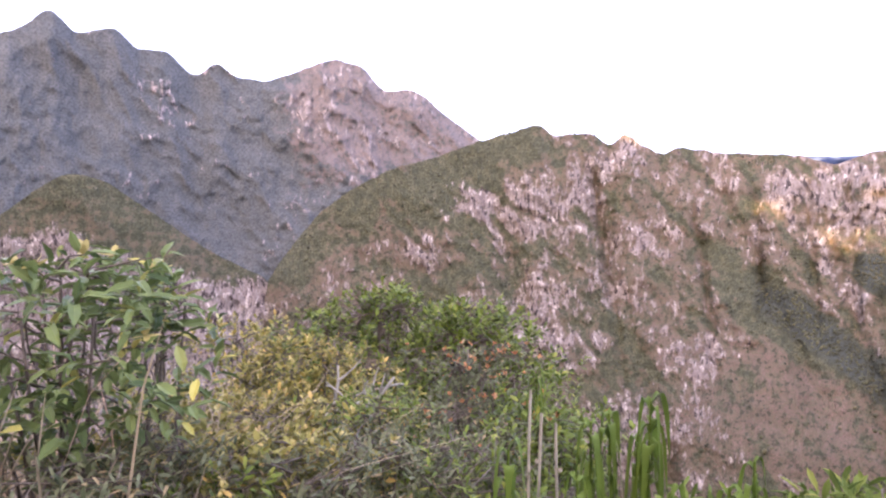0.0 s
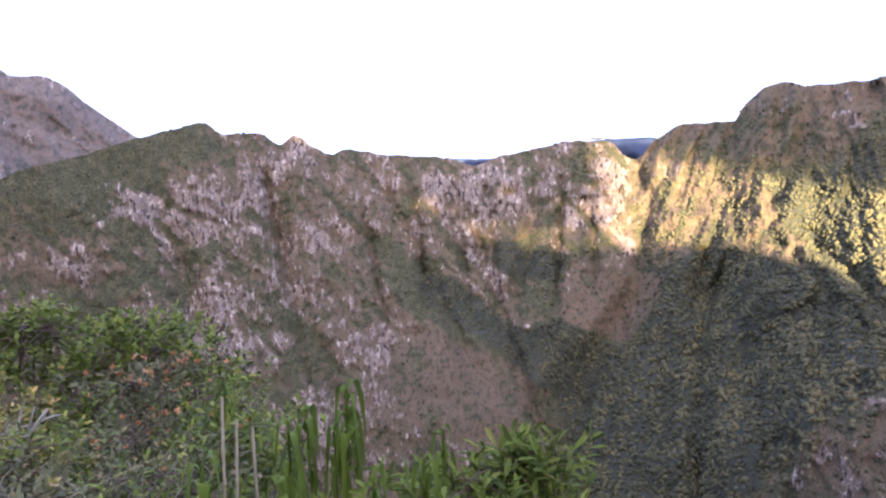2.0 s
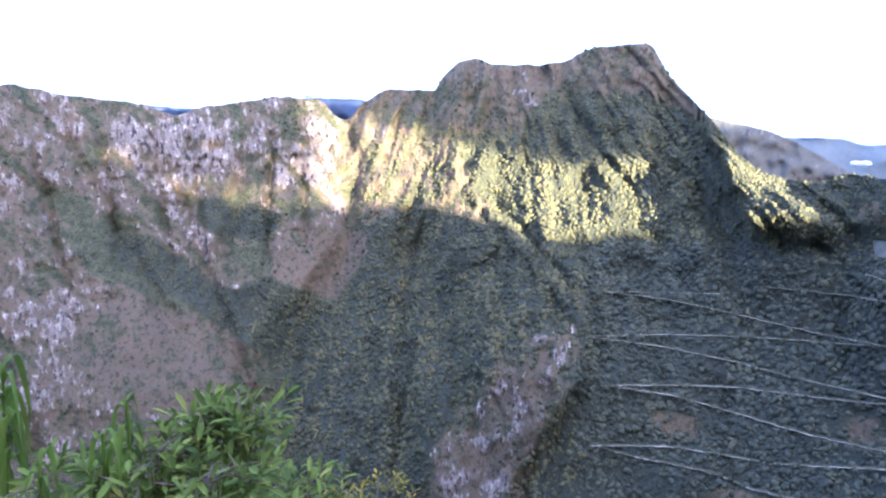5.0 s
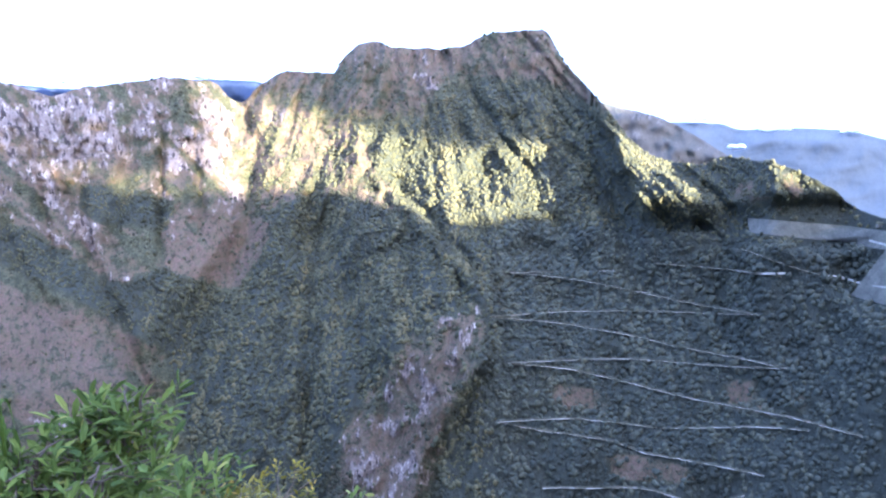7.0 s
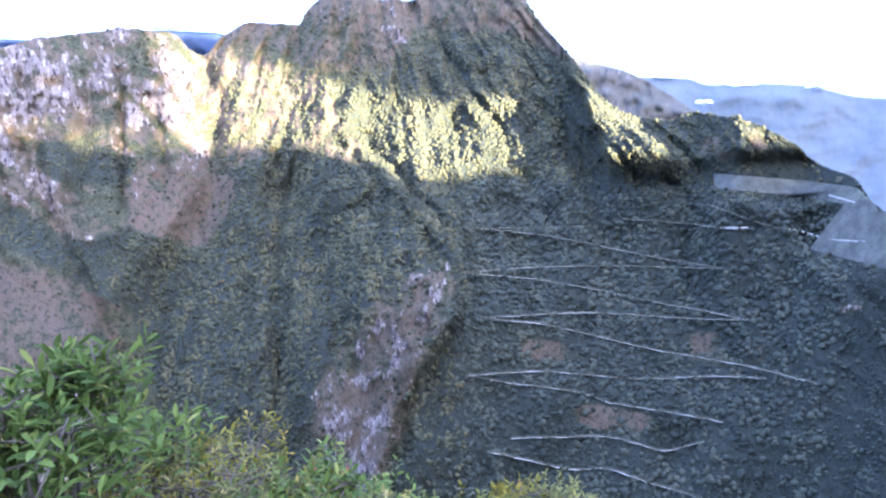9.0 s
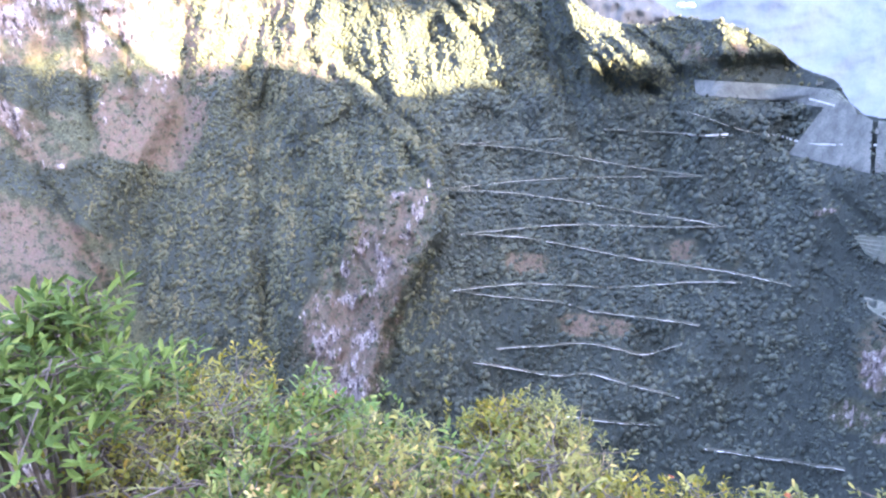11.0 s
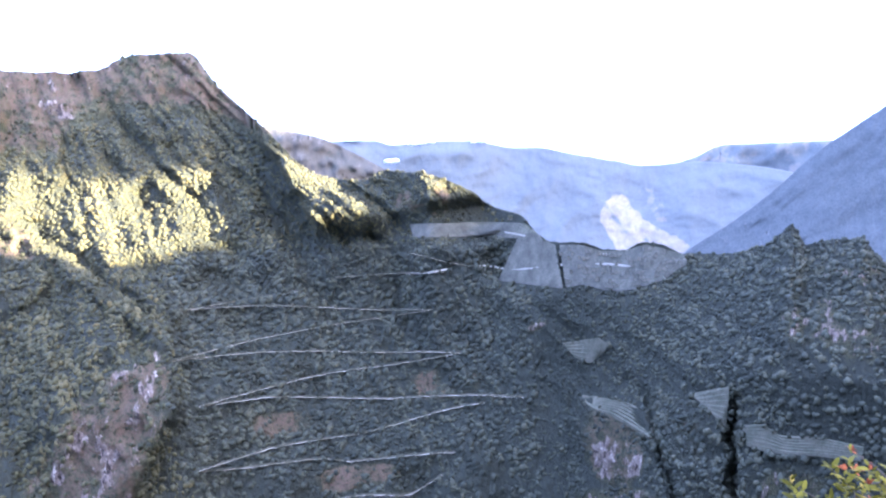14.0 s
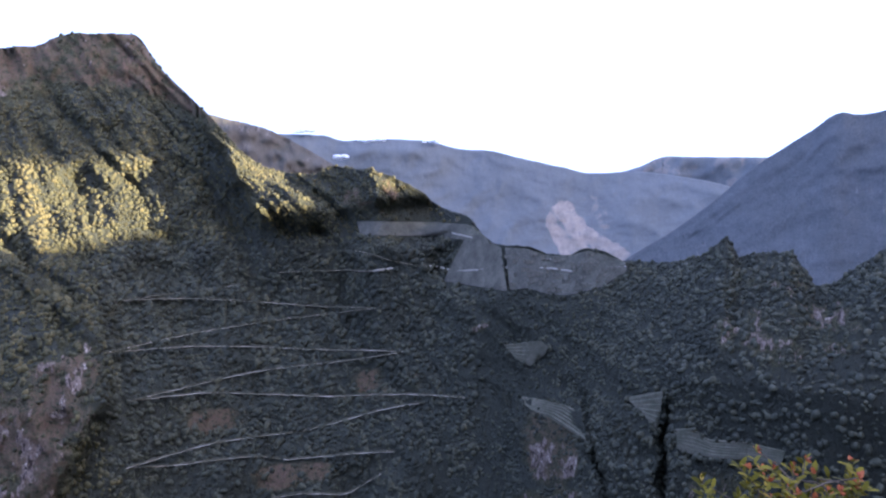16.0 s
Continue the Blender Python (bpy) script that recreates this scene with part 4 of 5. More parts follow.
cloud("small white cloud lying in a valley notch", sky_place(84.6, 0.45, 3300), (30, -60, 0), (32, 32, 16), 7, 1)
cloud("thin white cloud streak on a far crest", sky_place(87.3, 1.75, 3900), (20, -150, 0), (35, 45, 11), 8, 2)
cloud("thin white cloud streak on a far crest", sky_place(92.5, 1.6, 3900), (20, -110, 0), (30, 40, 9), 6, 3)
cloud("thin white cloud streak on a far crest", sky_place(81.5, 2.6, 3900), (20, -110, 0), (30, 40, 12), 6, 4)
cloud("soft white cloud along a distant crest", sky_place(31, 4.95, 4080), (240, -130, 0), (70, 60, 22), 12, 5)
cloud("soft white cloud along a distant crest", sky_place(40, 5.75, 4080), (220, -180, 0), (70, 60, 20), 12, 6)


def shading_cloud_bank(label, base, top, seed, vapour=CLOUD, grain=62.0, gap=46.0):
    """An unseen sun-blocking bank of cloud over the western range, its underside along base, a line of (place along the
    range, height).
    """
    rng = np.random.default_rng(seed)
    ball = bmesh.new()
    bmesh.ops.create_icosphere(ball, subdivisions=2, radius=1)
    bv_ = np.array([v.co[:] for v in ball.verts])
    bf_ = np.array([[v.index for v in f.verts] for f in ball.faces])
    ball.free()
    V, F = [], []
    bu, bh = np.array(base, float).T
    for u in np.arange(bu[0], bu[-1], gap):
        h = float(np.interp(u, bu, bh))
        r = grain * rng.uniform(0.7, 1.1)
        z = h + r * 0.9
        while z < top:
            c = np.array(west_h) * (1420 + rng.normal(0, 60)) + np.array(west_u) * (u + rng.uniform(-0.3, 0.3) * gap) + np.array((0, 0, z))
            V.append(c + bv_ * r * np.array((1.25, 1.25, 1.0)) * (1 + 0.35 * fbm(bv_ * 1.6 + rng.uniform(0, 50), 3))[:, None])
            F.append(bf_ + len(F) * len(bv_))
            r = min(r * 1.25, 150)
            z += r * 1.05
    return tagged(new("cloud", numpy_mesh("cloud", np.concatenate(V), np.concatenate(F), vapour)), label, "cloud", "clouds")


# Added out of view; its underside sets the upper edge of the sunlit patch.
shading_cloud_bank("unseen cloud bank above the western range, added to shade the peak", [(735, 790), (770, 720), (805, 650), (850, 565), (900, 520), (940, 478), (960, 440), (1050, 428), (1100, 410), (1160, 402), (1300, 395), (1500, 420), (1900, 640)], 1150, 10, GREY_VEIL)
# Also out of view, added to weaken the sunlight on the craggy ridge.
shading_cloud_bank("unseen thin cloud added to dim the sun on the ridge", [(-260, 380), (100, 340), (330, 330), (470, 350), (560, 440), (600, 560)], 960, 11, VEIL)


# ---- forest: crowns over the slopes, past counting ----
def leaf_material(name, dark, light, warm, scale=0.4, rough=0.75, trans=0.0, patch=0.0):
    m, n, l, b = shader(name, rough, 0.12 if trans else 0.2)
    g = n.new("ShaderNodeNewGeometry")
    v = n.new("ShaderNodeTexCoord").outputs["Object"]
    col = node_ramp(n, l, g.outputs["Random Per Island"], [(0.0, dark), (0.55, light), (0.9, light), (1.0, warm)])
    f = node_noise(n, l, v, scale, 4)
    col = node_mix(n, l, node_ramp(n, l, f, [(0.32, 0.4), (0.55, 0.0)]), col, tuple(0.6 * c for c in dark))
    if patch:
        stand = node_math(n, l, "ADD", node_math(n, l, "MULTIPLY", node_noise(n, l, v, patch, 4, (1, 1, 0.6), 0.6), 0.6), node_math(n, l, "MULTIPLY", attribute(n, "tone"), 0.4))
        col = node_mix(n, l, node_ramp(n, l, stand, [(0.38, 0.85), (0.52, 0.0)]), col, tuple(0.62 * c for c in dark))
        col = node_mix(n, l, node_ramp(n, l, stand, [(0.52, 0.0), (0.66, 0.6)]), col, warm)
    l.new(col, b.inputs["Base Color"])
    if trans:
        b.inputs["Transmission Weight"].default_value = 0.0
        tr = n.new("ShaderNodeBsdfTranslucent")
        mx = n.new("ShaderNodeMixShader")
        mx.inputs["Fac"].default_value = trans
        l.new(col, tr.inputs["Color"])
        l.new(b.outputs["BSDF"], mx.inputs[1])
        l.new(tr.outputs["BSDF"], mx.inputs[2])
        out = next(k for k in n if k.type == "OUTPUT_MATERIAL")
        l.new(mx.outputs["Shader"], out.inputs["Surface"])
    else:
        node_bump(n, l, b, f, 0.8, 0.8)
    return m


CANOPY = leaf_material("forest_canopy", (0.050, 0.051, 0.030), (0.079, 0.077, 0.040), (0.122, 0.104, 0.047), 0.3, patch=0.010)
# Canopy copy, cooler and dimmer: blue shade of the lower slopes in its colour.
SHADE_CANOPY = leaf_material("shade_toned_canopy", (0.047, 0.052, 0.039), (0.066, 0.069, 0.047), (0.084, 0.082, 0.052), 0.3, patch=0.012)
phi = (1 + 5 ** 0.5) / 2
ICO_V = np.array([(-1, phi, 0), (1, phi, 0), (-1, -phi, 0), (1, -phi, 0), (0, -1, phi), (0, 1, phi), (0, -1, -phi), (0, 1, -phi), (phi, 0, -1), (phi, 0, 1), (-phi, 0, -1), (-phi, 0, 1)]) / math.hypot(1, phi)
ICO_F = np.array([(0, 11, 5), (0, 5, 1), (0, 1, 7), (0, 7, 10), (0, 10, 11), (1, 5, 9), (5, 11, 4), (11, 10, 2), (10, 7, 6), (7, 1, 8), (3, 9, 4), (3, 4, 2), (3, 2, 6), (3, 6, 8), (3, 8, 9), (4, 9, 5), (2, 4, 11), (6, 2, 10), (8, 6, 7), (9, 8, 1)])


def crowns(name, label, pts, radius, rng, material, flat=1.05):
    """Many uneven crowns; those along the drainage lines are lusher than those on the ribs between."""
    n = len(pts)
    ca, ce = np.degrees(np.arctan2(pts[:, 0], pts[:, 1])), np.degrees(np.arctan2(pts[:, 2], np.hypot(pts[:, 0], pts[:, 1])))
    fan = (ca - 56) / (22 - ce) * 30
    tone = np.clip(0.5 + 0.75 * fbm(np.stack([fan * 1.1, ce * 0.09, ca * 0 + 9], 1) + 0.3 * fbm(np.stack([ca * 0.3, ce * 0.3, ca * 0], 1), 2)[:, None], 3, 0.6), 0, 1)
    turn = rng.uniform(0, 6.28, n)
    base = ICO_V[None] * (1 + rng.uniform(-0.42, 0.42, (n, 12, 1)))
    c, s = np.cos(turn)[:, None], np.sin(turn)[:, None]
    v = np.stack([base[..., 0] * c - base[..., 1] * s, base[..., 0] * s + base[..., 1] * c, base[..., 2] * (flat * rng.uniform(0.8, 1.5, n))[:, None]], -1) * radius[:, None, None]
    v = v + pts[:, None, :] + np.array([0, 0, 0.35]) * radius[:, None, None]
    f = ICO_F[None] + 12 * np.arange(n)[:, None, None]
    ob = new(name, numpy_mesh(name, v.reshape(-1, 3), f.reshape(-1, 3), material, {"tone": np.repeat(tone, 12)}))
    return tagged(ob, label, "forest", kind="stuff")


def in_poly(a, e, poly):
    inside = np.zeros(len(a), bool)
    j = len(poly) - 1
    for i in range(len(poly)):
        (x1, y1), (x2, y2) = poly[i], poly[j]
        cross = ((y1 > e) != (y2 > e)) & (a < (x2 - x1) * (e - y1) / (y2 - y1 + 1e-9) + x1)
        inside ^= cross
        j = i
    return inside


fr = np.random.default_rng(21)
Pg = M_P.reshape(M_ROWS, M_COLS, 3)
area = np.linalg.norm(np.cross(Pg[1:, :-1] - Pg[:-1, :-1], Pg[:-1, 1:] - Pg[:-1, :-1]), axis=2)
ea, aa = M_E[:-1, :-1], np.broadcast_to(M_A[:-1], M_E[:-1, :-1].shape)
rk, so = M_ROCK.reshape(M_ROWS, M_COLS)[:-1, :-1], M_SOIL.reshape(M_ROWS, M_COLS)[:-1, :-1]
nz = fbm(Pg[:-1, :-1].reshape(-1, 3) / 70 + 40, 3).reshape(area.shape)
wooded = smooth(0.5, 0.25, rk) * smooth(0.75, 0.3, so)
closed = thicket(aa.ravel(), ea.ravel()).reshape(area.shape)
dens = np.where(aa < 44.5, 0.10 * wooded + 0.035 * (1 - rk) + 0.9 * closed * wooded, 1.0 * wooded + 0.05)
dens = dens * (0.75 + 0.7 * nz) * np.where(aa > 44.5, 1 - 0.86 * smooth(0.5, 4.0, ea + 3.0 * nz) * (1 - 0.8 * closed), 1.0) * np.where(aa < -6, 0.7, 1) * smooth(-38, -36, ea) * (1 + 1.2 * smooth(100, 110, aa)) * (1 - 0.7 * smooth(89, 91, aa) * smooth(98, 97, aa) * smooth(-5.9, -5.4, ea))
weight = np.clip(area * np.clip(dens, 0, None), 0, None).ravel()
N_TREES = 52000
pick = np.searchsorted(np.cumsum(weight) / weight.sum(), fr.random(N_TREES))
pr, pc = np.unravel_index(pick, area.shape)
fu, fv = fr.random((2, N_TREES))
tp = Pg[pr, pc] * ((1 - fu) * (1 - fv))[:, None] + Pg[pr + 1, pc] * (fu * (1 - fv))[:, None] + Pg[pr, pc + 1] * ((1 - fu) * fv)[:, None] + Pg[pr + 1, pc + 1] * (fu * fv)[:, None]
ta_, te_ = np.degrees(np.arctan2(tp[:, 0], tp[:, 1])), np.degrees(np.arctan2(tp[:, 2], np.hypot(tp[:, 0], tp[:, 1])))
keep = np.ones(N_TREES, bool)
sa, se = ragged(ta_, te_, 0.5)
for poly in PATCHES:
    bare, close = in_poly(sa, se, poly), zone(ta_, te_, poly, 0.5) > 0.05
    keep &= ~bare
    lap = close & ~bare & ~in_poly(ta_, te_, poly)
    tp[lap, :2] *= (1 - 9.0 / np.hypot(tp[lap, 0], tp[lap, 1]))[:, None]
cell = {}
for q in ROAD_PTS:
    cell.setdefault((int(q[0] // 12), int(q[1] // 12)), []).append(q)
for i in np.nonzero(keep & (ta_ > 64) & (ta_ < 102))[0]:
    kx, ky = int(tp[i, 0] // 12), int(tp[i, 1] // 12)
    near = [q for dx in (-1, 0, 1) for dy in (-1, 0, 1) for q in cell.get((kx + dx, ky + dy), ())]
    if near and min((q[0] - tp[i, 0]) ** 2 + (q[1] - tp[i, 1]) ** 2 + (q[2] - tp[i, 2]) ** 2 for q in near) < 6.5 ** 2 and fr.random() < 0.5:
        keep[i] = False
tp, ta_ = tp[keep], ta_[keep]
size = np.clip(np.hypot(tp[:, 0], tp[:, 1]) / 1150, 0.8, 1.0) * np.where(ta_ < 36, 1.3 + 2.4 * fr.random(len(tp)) ** 2, 1.8 + 3.6 * fr.random(len(tp)) ** 2) * np.where((ta_ > 74) & (te_[keep] > -7.5), 0.72, 1.0) * np.where(ta_ > 96, 0.64, 1.0)
te_ = te_[keep]
# Crowns on the shaded lower slopes, which get the shade-coloured canopy.
shade_toned = smooth(62, 68, ta_) * smooth(-4.5, -8.5, te_) + smooth(94, 98, ta_) > fr.uniform(0.25, 0.75, len(tp))
crowns("forest", "dense olive green cloud forest covering the upper slopes", tp[~shade_toned], size[~shade_toned] * 0.98, fr, CANOPY)
crowns("forest", "dense forest on the lower slopes, painted dark green for shade", tp[shade_toned], size[shade_toned] * 1.15, fr, SHADE_CANOPY, 0.95)


# ---- shrubs and plants of the viewpoint ----
def ground_at(x, y):
    return float(ground_height(np.array([x]), np.array([y]))[0])


def place(bearing, rise, dist):
    """The point that far along a bearing and rise from the eye."""
    a, e = radians(bearing), radians(rise)
    return np.array([math.sin(a) * math.cos(e), math.cos(a) * math.cos(e), math.sin(e)]) * dist


LEAF_YELLOW = leaf_material("yellowing_leaf", (0.095, 0.092, 0.027), (0.266, 0.230, 0.056), (0.532, 0.340, 0.098), 9, 0.60, 0.25)
LEAF_BANK = leaf_material("olive_leaf", (0.070, 0.065, 0.008), (0.202, 0.170, 0.019), (0.420, 0.274, 0.050), 9, 0.60, 0.25)
LEAF_SAGE = leaf_material("grey_olive_leaf", (0.092, 0.090, 0.025), (0.212, 0.194, 0.052), (0.386, 0.292, 0.088), 9, 0.60, 0.25)
LEAF_OLIVE = leaf_material("dark_olive_leaf", (0.051, 0.060, 0.011), (0.143, 0.142, 0.025), (0.313, 0.232, 0.055), 9, 0.60, 0.25)
LEAF_DARK = leaf_material("deep_green_leaf", (0.045, 0.068, 0.014), (0.15, 0.19, 0.032), (0.29, 0.29, 0.06), 9, 0.5, 0.25)
LEAF_GREY = leaf_material("dull_green_leaf", (0.060, 0.072, 0.034), (0.145, 0.15, 0.072), (0.36, 0.25, 0.12), 9, 0.6, 0.22)
LEAF_WHORL = leaf_material("fresh_green_leaf", (0.055, 0.085, 0.018), (0.140, 0.180, 0.036), (0.30, 0.29, 0.07), 9, 0.60, 0.25)
LEAF_BROAD = leaf_material("waxy_broad_leaf", (0.055, 0.085, 0.03), (0.15, 0.19, 0.06), (0.46, 0.40, 0.10), 5, 0.35, 0.22)
LEAF_STRAP = leaf_material("strap_leaf", (0.046, 0.078, 0.015), (0.109, 0.159, 0.028), (0.328, 0.350, 0.071), 4, 0.45, 0.25)
LEAF_TIP = leaf_material("pale_new_leaf", (0.34, 0.29, 0.10), (0.52, 0.42, 0.16), (0.62, 0.36, 0.16), 6, 0.5, 0.3)
LEAF_DRY = leaf_material("dry_grass", (0.26, 0.20, 0.12), (0.40, 0.31, 0.20), (0.50, 0.32, 0.22), 6, 0.8, 0.25)
LEAF_RED = leaf_material("young_red_leaf", (0.289, 0.074, 0.035), (0.468, 0.149, 0.060), (0.510, 0.260, 0.100), 6, 0.5, 0.3)
PETAL = leaf_material("orange_petal", (0.38, 0.13, 0.06), (0.50, 0.22, 0.10), (0.56, 0.34, 0.16), 6, 0.6, 0.25)
BARK = plain_material("twig_bark", (0.085, 0.065, 0.048), (0.16, 0.13, 0.10), 14, 0.9, 0.15, 0.5, 0.004)
PALE_BARK = plain_material("lichen_bark", (0.22, 0.20, 0.16), (0.40, 0.37, 0.31), 12, 0.9, 0.15, 0.5, 0.004)
STRAW = plain_material("dry_twig", (0.20, 0.14, 0.09), (0.34, 0.25, 0.16), 12, 0.9, 0.1, 0.4, 0.003)
CANE = plain_material("dry_cane", (0.25, 0.21, 0.15), (0.38, 0.33, 0.25), 10, 0.8, 0.2, 0.4, 0.003, (1, 1, 0.2))


def unit(v):
    return v / np.maximum(np.linalg.norm(v, axis=-1, keepdims=True), 1e-9)


def leaf_mesh(name, pos, way, length, width, rng, material, droop=0.25, fold=0.25):
    """Many small pointed leaves, folded along the midrib: pos (n, 3), way (n, 3)."""
    n = len(pos)
    way = unit(way)
    side = unit(np.cross(way, np.array([0, 0, 1.0]) + rng.normal(0, 0.35, (n, 3))))
    up = unit(np.cross(side, way))
    L, W = length[:, None], width[:, None]
    dip = L * droop * rng.uniform(0.3, 1.6, (n, 1))
    tip = pos + way * L - up * dip
    if length.mean() > 0.07:
        m1, m2 = pos + way * L * 0.36 - up * (W * fold * 0.8), pos + way * L * 0.74 - up * (dip * 0.5 + W * fold * 0.6)
        rim = up * W * fold
        v = np.stack([pos, m1 + side * W * 0.42 + rim, m1, m1 - side * W * 0.42 + rim, m2 + side * W * 0.46 + rim, m2, m2 - side * W * 0.46 + rim, tip], 1)
        f = np.array([(0, 1, 2), (0, 2, 3), (1, 4, 5), (1, 5, 2), (2, 5, 6), (2, 6, 3), (4, 7, 5), (5, 7, 6)])
    else:
        m1, m2 = pos + way * L * 0.36 - up * dip * 0.1, pos + way * L * 0.76 - up * dip * 0.5
        v = np.stack([pos, m1 + side * W * 0.46, m1 - side * W * 0.46, m2 + side * W * 0.4, m2 - side * W * 0.4, tip], 1)
        f = np.array([(0, 1, 2), (1, 3, 4), (1, 4, 2), (3, 5, 4)])
    k = v.shape[1]
    f = f[None] + k * np.arange(n)[:, None, None]
    return numpy_mesh(name, v.reshape(-1, 3), f.reshape(-1, 3), material, shade_smooth=False)


def tube_arrays(paths, sides=5):
    """Tapered tubes along paths: a list of (points (k, 3), radii (k))."""
    V, F, base = [], [], 0
    ang = np.arange(sides) * 2 * math.pi / sides
    for pts, rad in paths:
        pts, k = np.asarray(pts, float), len(pts)
        t = unit(np.gradient(pts, axis=0))
        ref = np.array([0.31, 0.77, 0.55])
        n1 = unit(np.cross(t, ref))
        n2 = np.cross(t, n1)
        ring = pts[:, None] + np.asarray(rad)[:, None, None] * (np.cos(ang)[None, :, None] * n1[:, None] + np.sin(ang)[None, :, None] * n2[:, None])
        V.append(ring.reshape(-1, 3))
        F.append(grid_faces(k, sides, True) + base)
        base += k * sides
    return np.concatenate(V), np.concatenate(F)


def bend(p0, p1, k, sag, rng):
    t = np.linspace(0, 1, k)[:, None]
    off = rng.normal(0, sag, 3)
    return p0 + (p1 - p0) * t + off * np.sin(math.pi * t) + rng.normal(0, sag * 0.12, (k, 3)) * (t > 0) * (t < 1)


def shrub(name, label, category, top, wide, deep, seed, leaf, size=(0.05, 0.02), tips=170, per_tip=9, bark=None, flower=None, flower_share=0.0, group="", upright=0.5, lumps=9, stem=0.016, droop=0.25, lean=0.0, spread=0.34):
    """A shrub rooted below its top: stems that fork to lumps of twigs, each twig set round with leaves."""
    rng = np.random.default_rng(seed)
    bark = bark or BARK
    top = np.asarray(top, float)
    root = np.array([top[0] + lean, top[1], 0.0])
    root[2] = ground_at(root[0], root[1]) - 0.05
    thing = new(name)
    thing.location = root
    tagged(thing, label, category, group)
    centre = top - (0, 0, deep * 0.55) - root
    ends = []
    for i in range(lumps):
        u = rng.uniform(0, 2 * math.pi)
        h = rng.uniform(-0.55, 1.0) if i else 0.8
        r = math.sqrt(max(0.05, 1 - h * h)) * rng.uniform(0.55, 1.0) * (0.2 if i == 0 else 1)
        ends.append(centre + np.array([math.cos(u) * r * wide * 0.5, math.sin(u) * r * wide * 0.5, h * deep * 0.5]))
    ends = np.array(ends)
    if deep > 1.2:
        ends[:, 2] = np.minimum(ends[:, 2], top[2] - root[2] - deep * (0.16 + 0.22 * (np.hypot(ends[:, 0] - centre[0], ends[:, 1] - centre[1]) / (wide * 0.5)) ** 2))
    paths, fork = [], centre * np.array([0.5, 0.5, 0.42])
    for e in ends:
        start = np.array([rng.normal(0, 0.05), rng.normal(0, 0.05), 0.0])
        p = bend(start + (fork - start) * rng.uniform(0.0, 0.5), e, 7, 0.05 * deep, rng)
        paths.append((p, np.linspace(stem, stem * 0.3, 7) * rng.uniform(0.7, 1.2)))
    lump = rng.integers(0, lumps, tips)
    tip = ends[lump] + rng.normal(0, 1, (tips, 3)) * np.array([wide, wide, deep * 0.9]) * spread * 0.5
    dome = 0.22 * np.clip(np.hypot(tip[:, 0] - centre[0], tip[:, 1] - centre[1]) / (wide * 0.5), 0, 1.3) ** 2 if deep > 1.2 else 0.0
    tip[:, 2] = np.minimum(tip[:, 2], top[2] - root[2] - deep * (dome + rng.uniform(0, 0.07, tips)))
    way = unit(unit(tip - centre * np.array([1, 1, 0.7])) * (1 - upright) + np.array([0, 0, 1]) * upright + rng.normal(0, 0.25, (tips, 3)))
    for i in range(0, tips, 2):
        paths.append((bend(ends[lump[i]] + rng.normal(0, 0.02, 3), tip[i], 3, 0.012, rng), (stem * 0.28, stem * 0.22, stem * 0.12)))
    v, f = tube_arrays(paths, 4)
    part("stem", numpy_mesh("stem", v, f, bark), None, thing)
    n = tips * per_tip
    k = np.tile(np.arange(per_tip), tips)
    axis = np.repeat(way, per_tip, 0)
    s1 = unit(np.cross(axis, (0.3, 0.2, 0.93)))
    s2 = np.cross(axis, s1)
    ang = (k * 2.4 + np.repeat(rng.uniform(0, 6, tips), per_tip))[:, None]
    out = np.cos(ang) * s1 + np.sin(ang) * s2
    back = (k / per_tip)[:, None] * size[0] * 2.0
    pos = np.repeat(tip, per_tip, 0) - axis * back
    lw = unit(out * (0.55 + 0.6 * (k / per_tip)[:, None]) + axis * 0.65 + rng.normal(0, 0.18, (n, 3)))
    ln = size[0] * rng.uniform(0.6, 1.25, n)
    part("foliage", leaf_mesh("foliage", pos, lw, ln, ln * size[1] / size[0], rng, leaf, droop), None, thing)
    if flower is not None and flower_share > 0:
        m = max(2, int(tips * flower_share))
        high = np.argsort(-(tip[:, 2] + rng.normal(0, deep * 0.22, tips)))[:m]
        fp = np.repeat(tip[high], 7, 0)
        fw = unit(np.repeat(way[high], 7, 0) * 0.8 + rng.normal(0, 0.6, (m * 7, 3)))
        fl = size[0] * rng.uniform(0.35, 0.75, m * 7)
        part("blossom", leaf_mesh("blossom", fp, fw, fl, fl * 0.5, rng, flower, 0.1), None, thing, "pale or reddish new tips")
    return thing


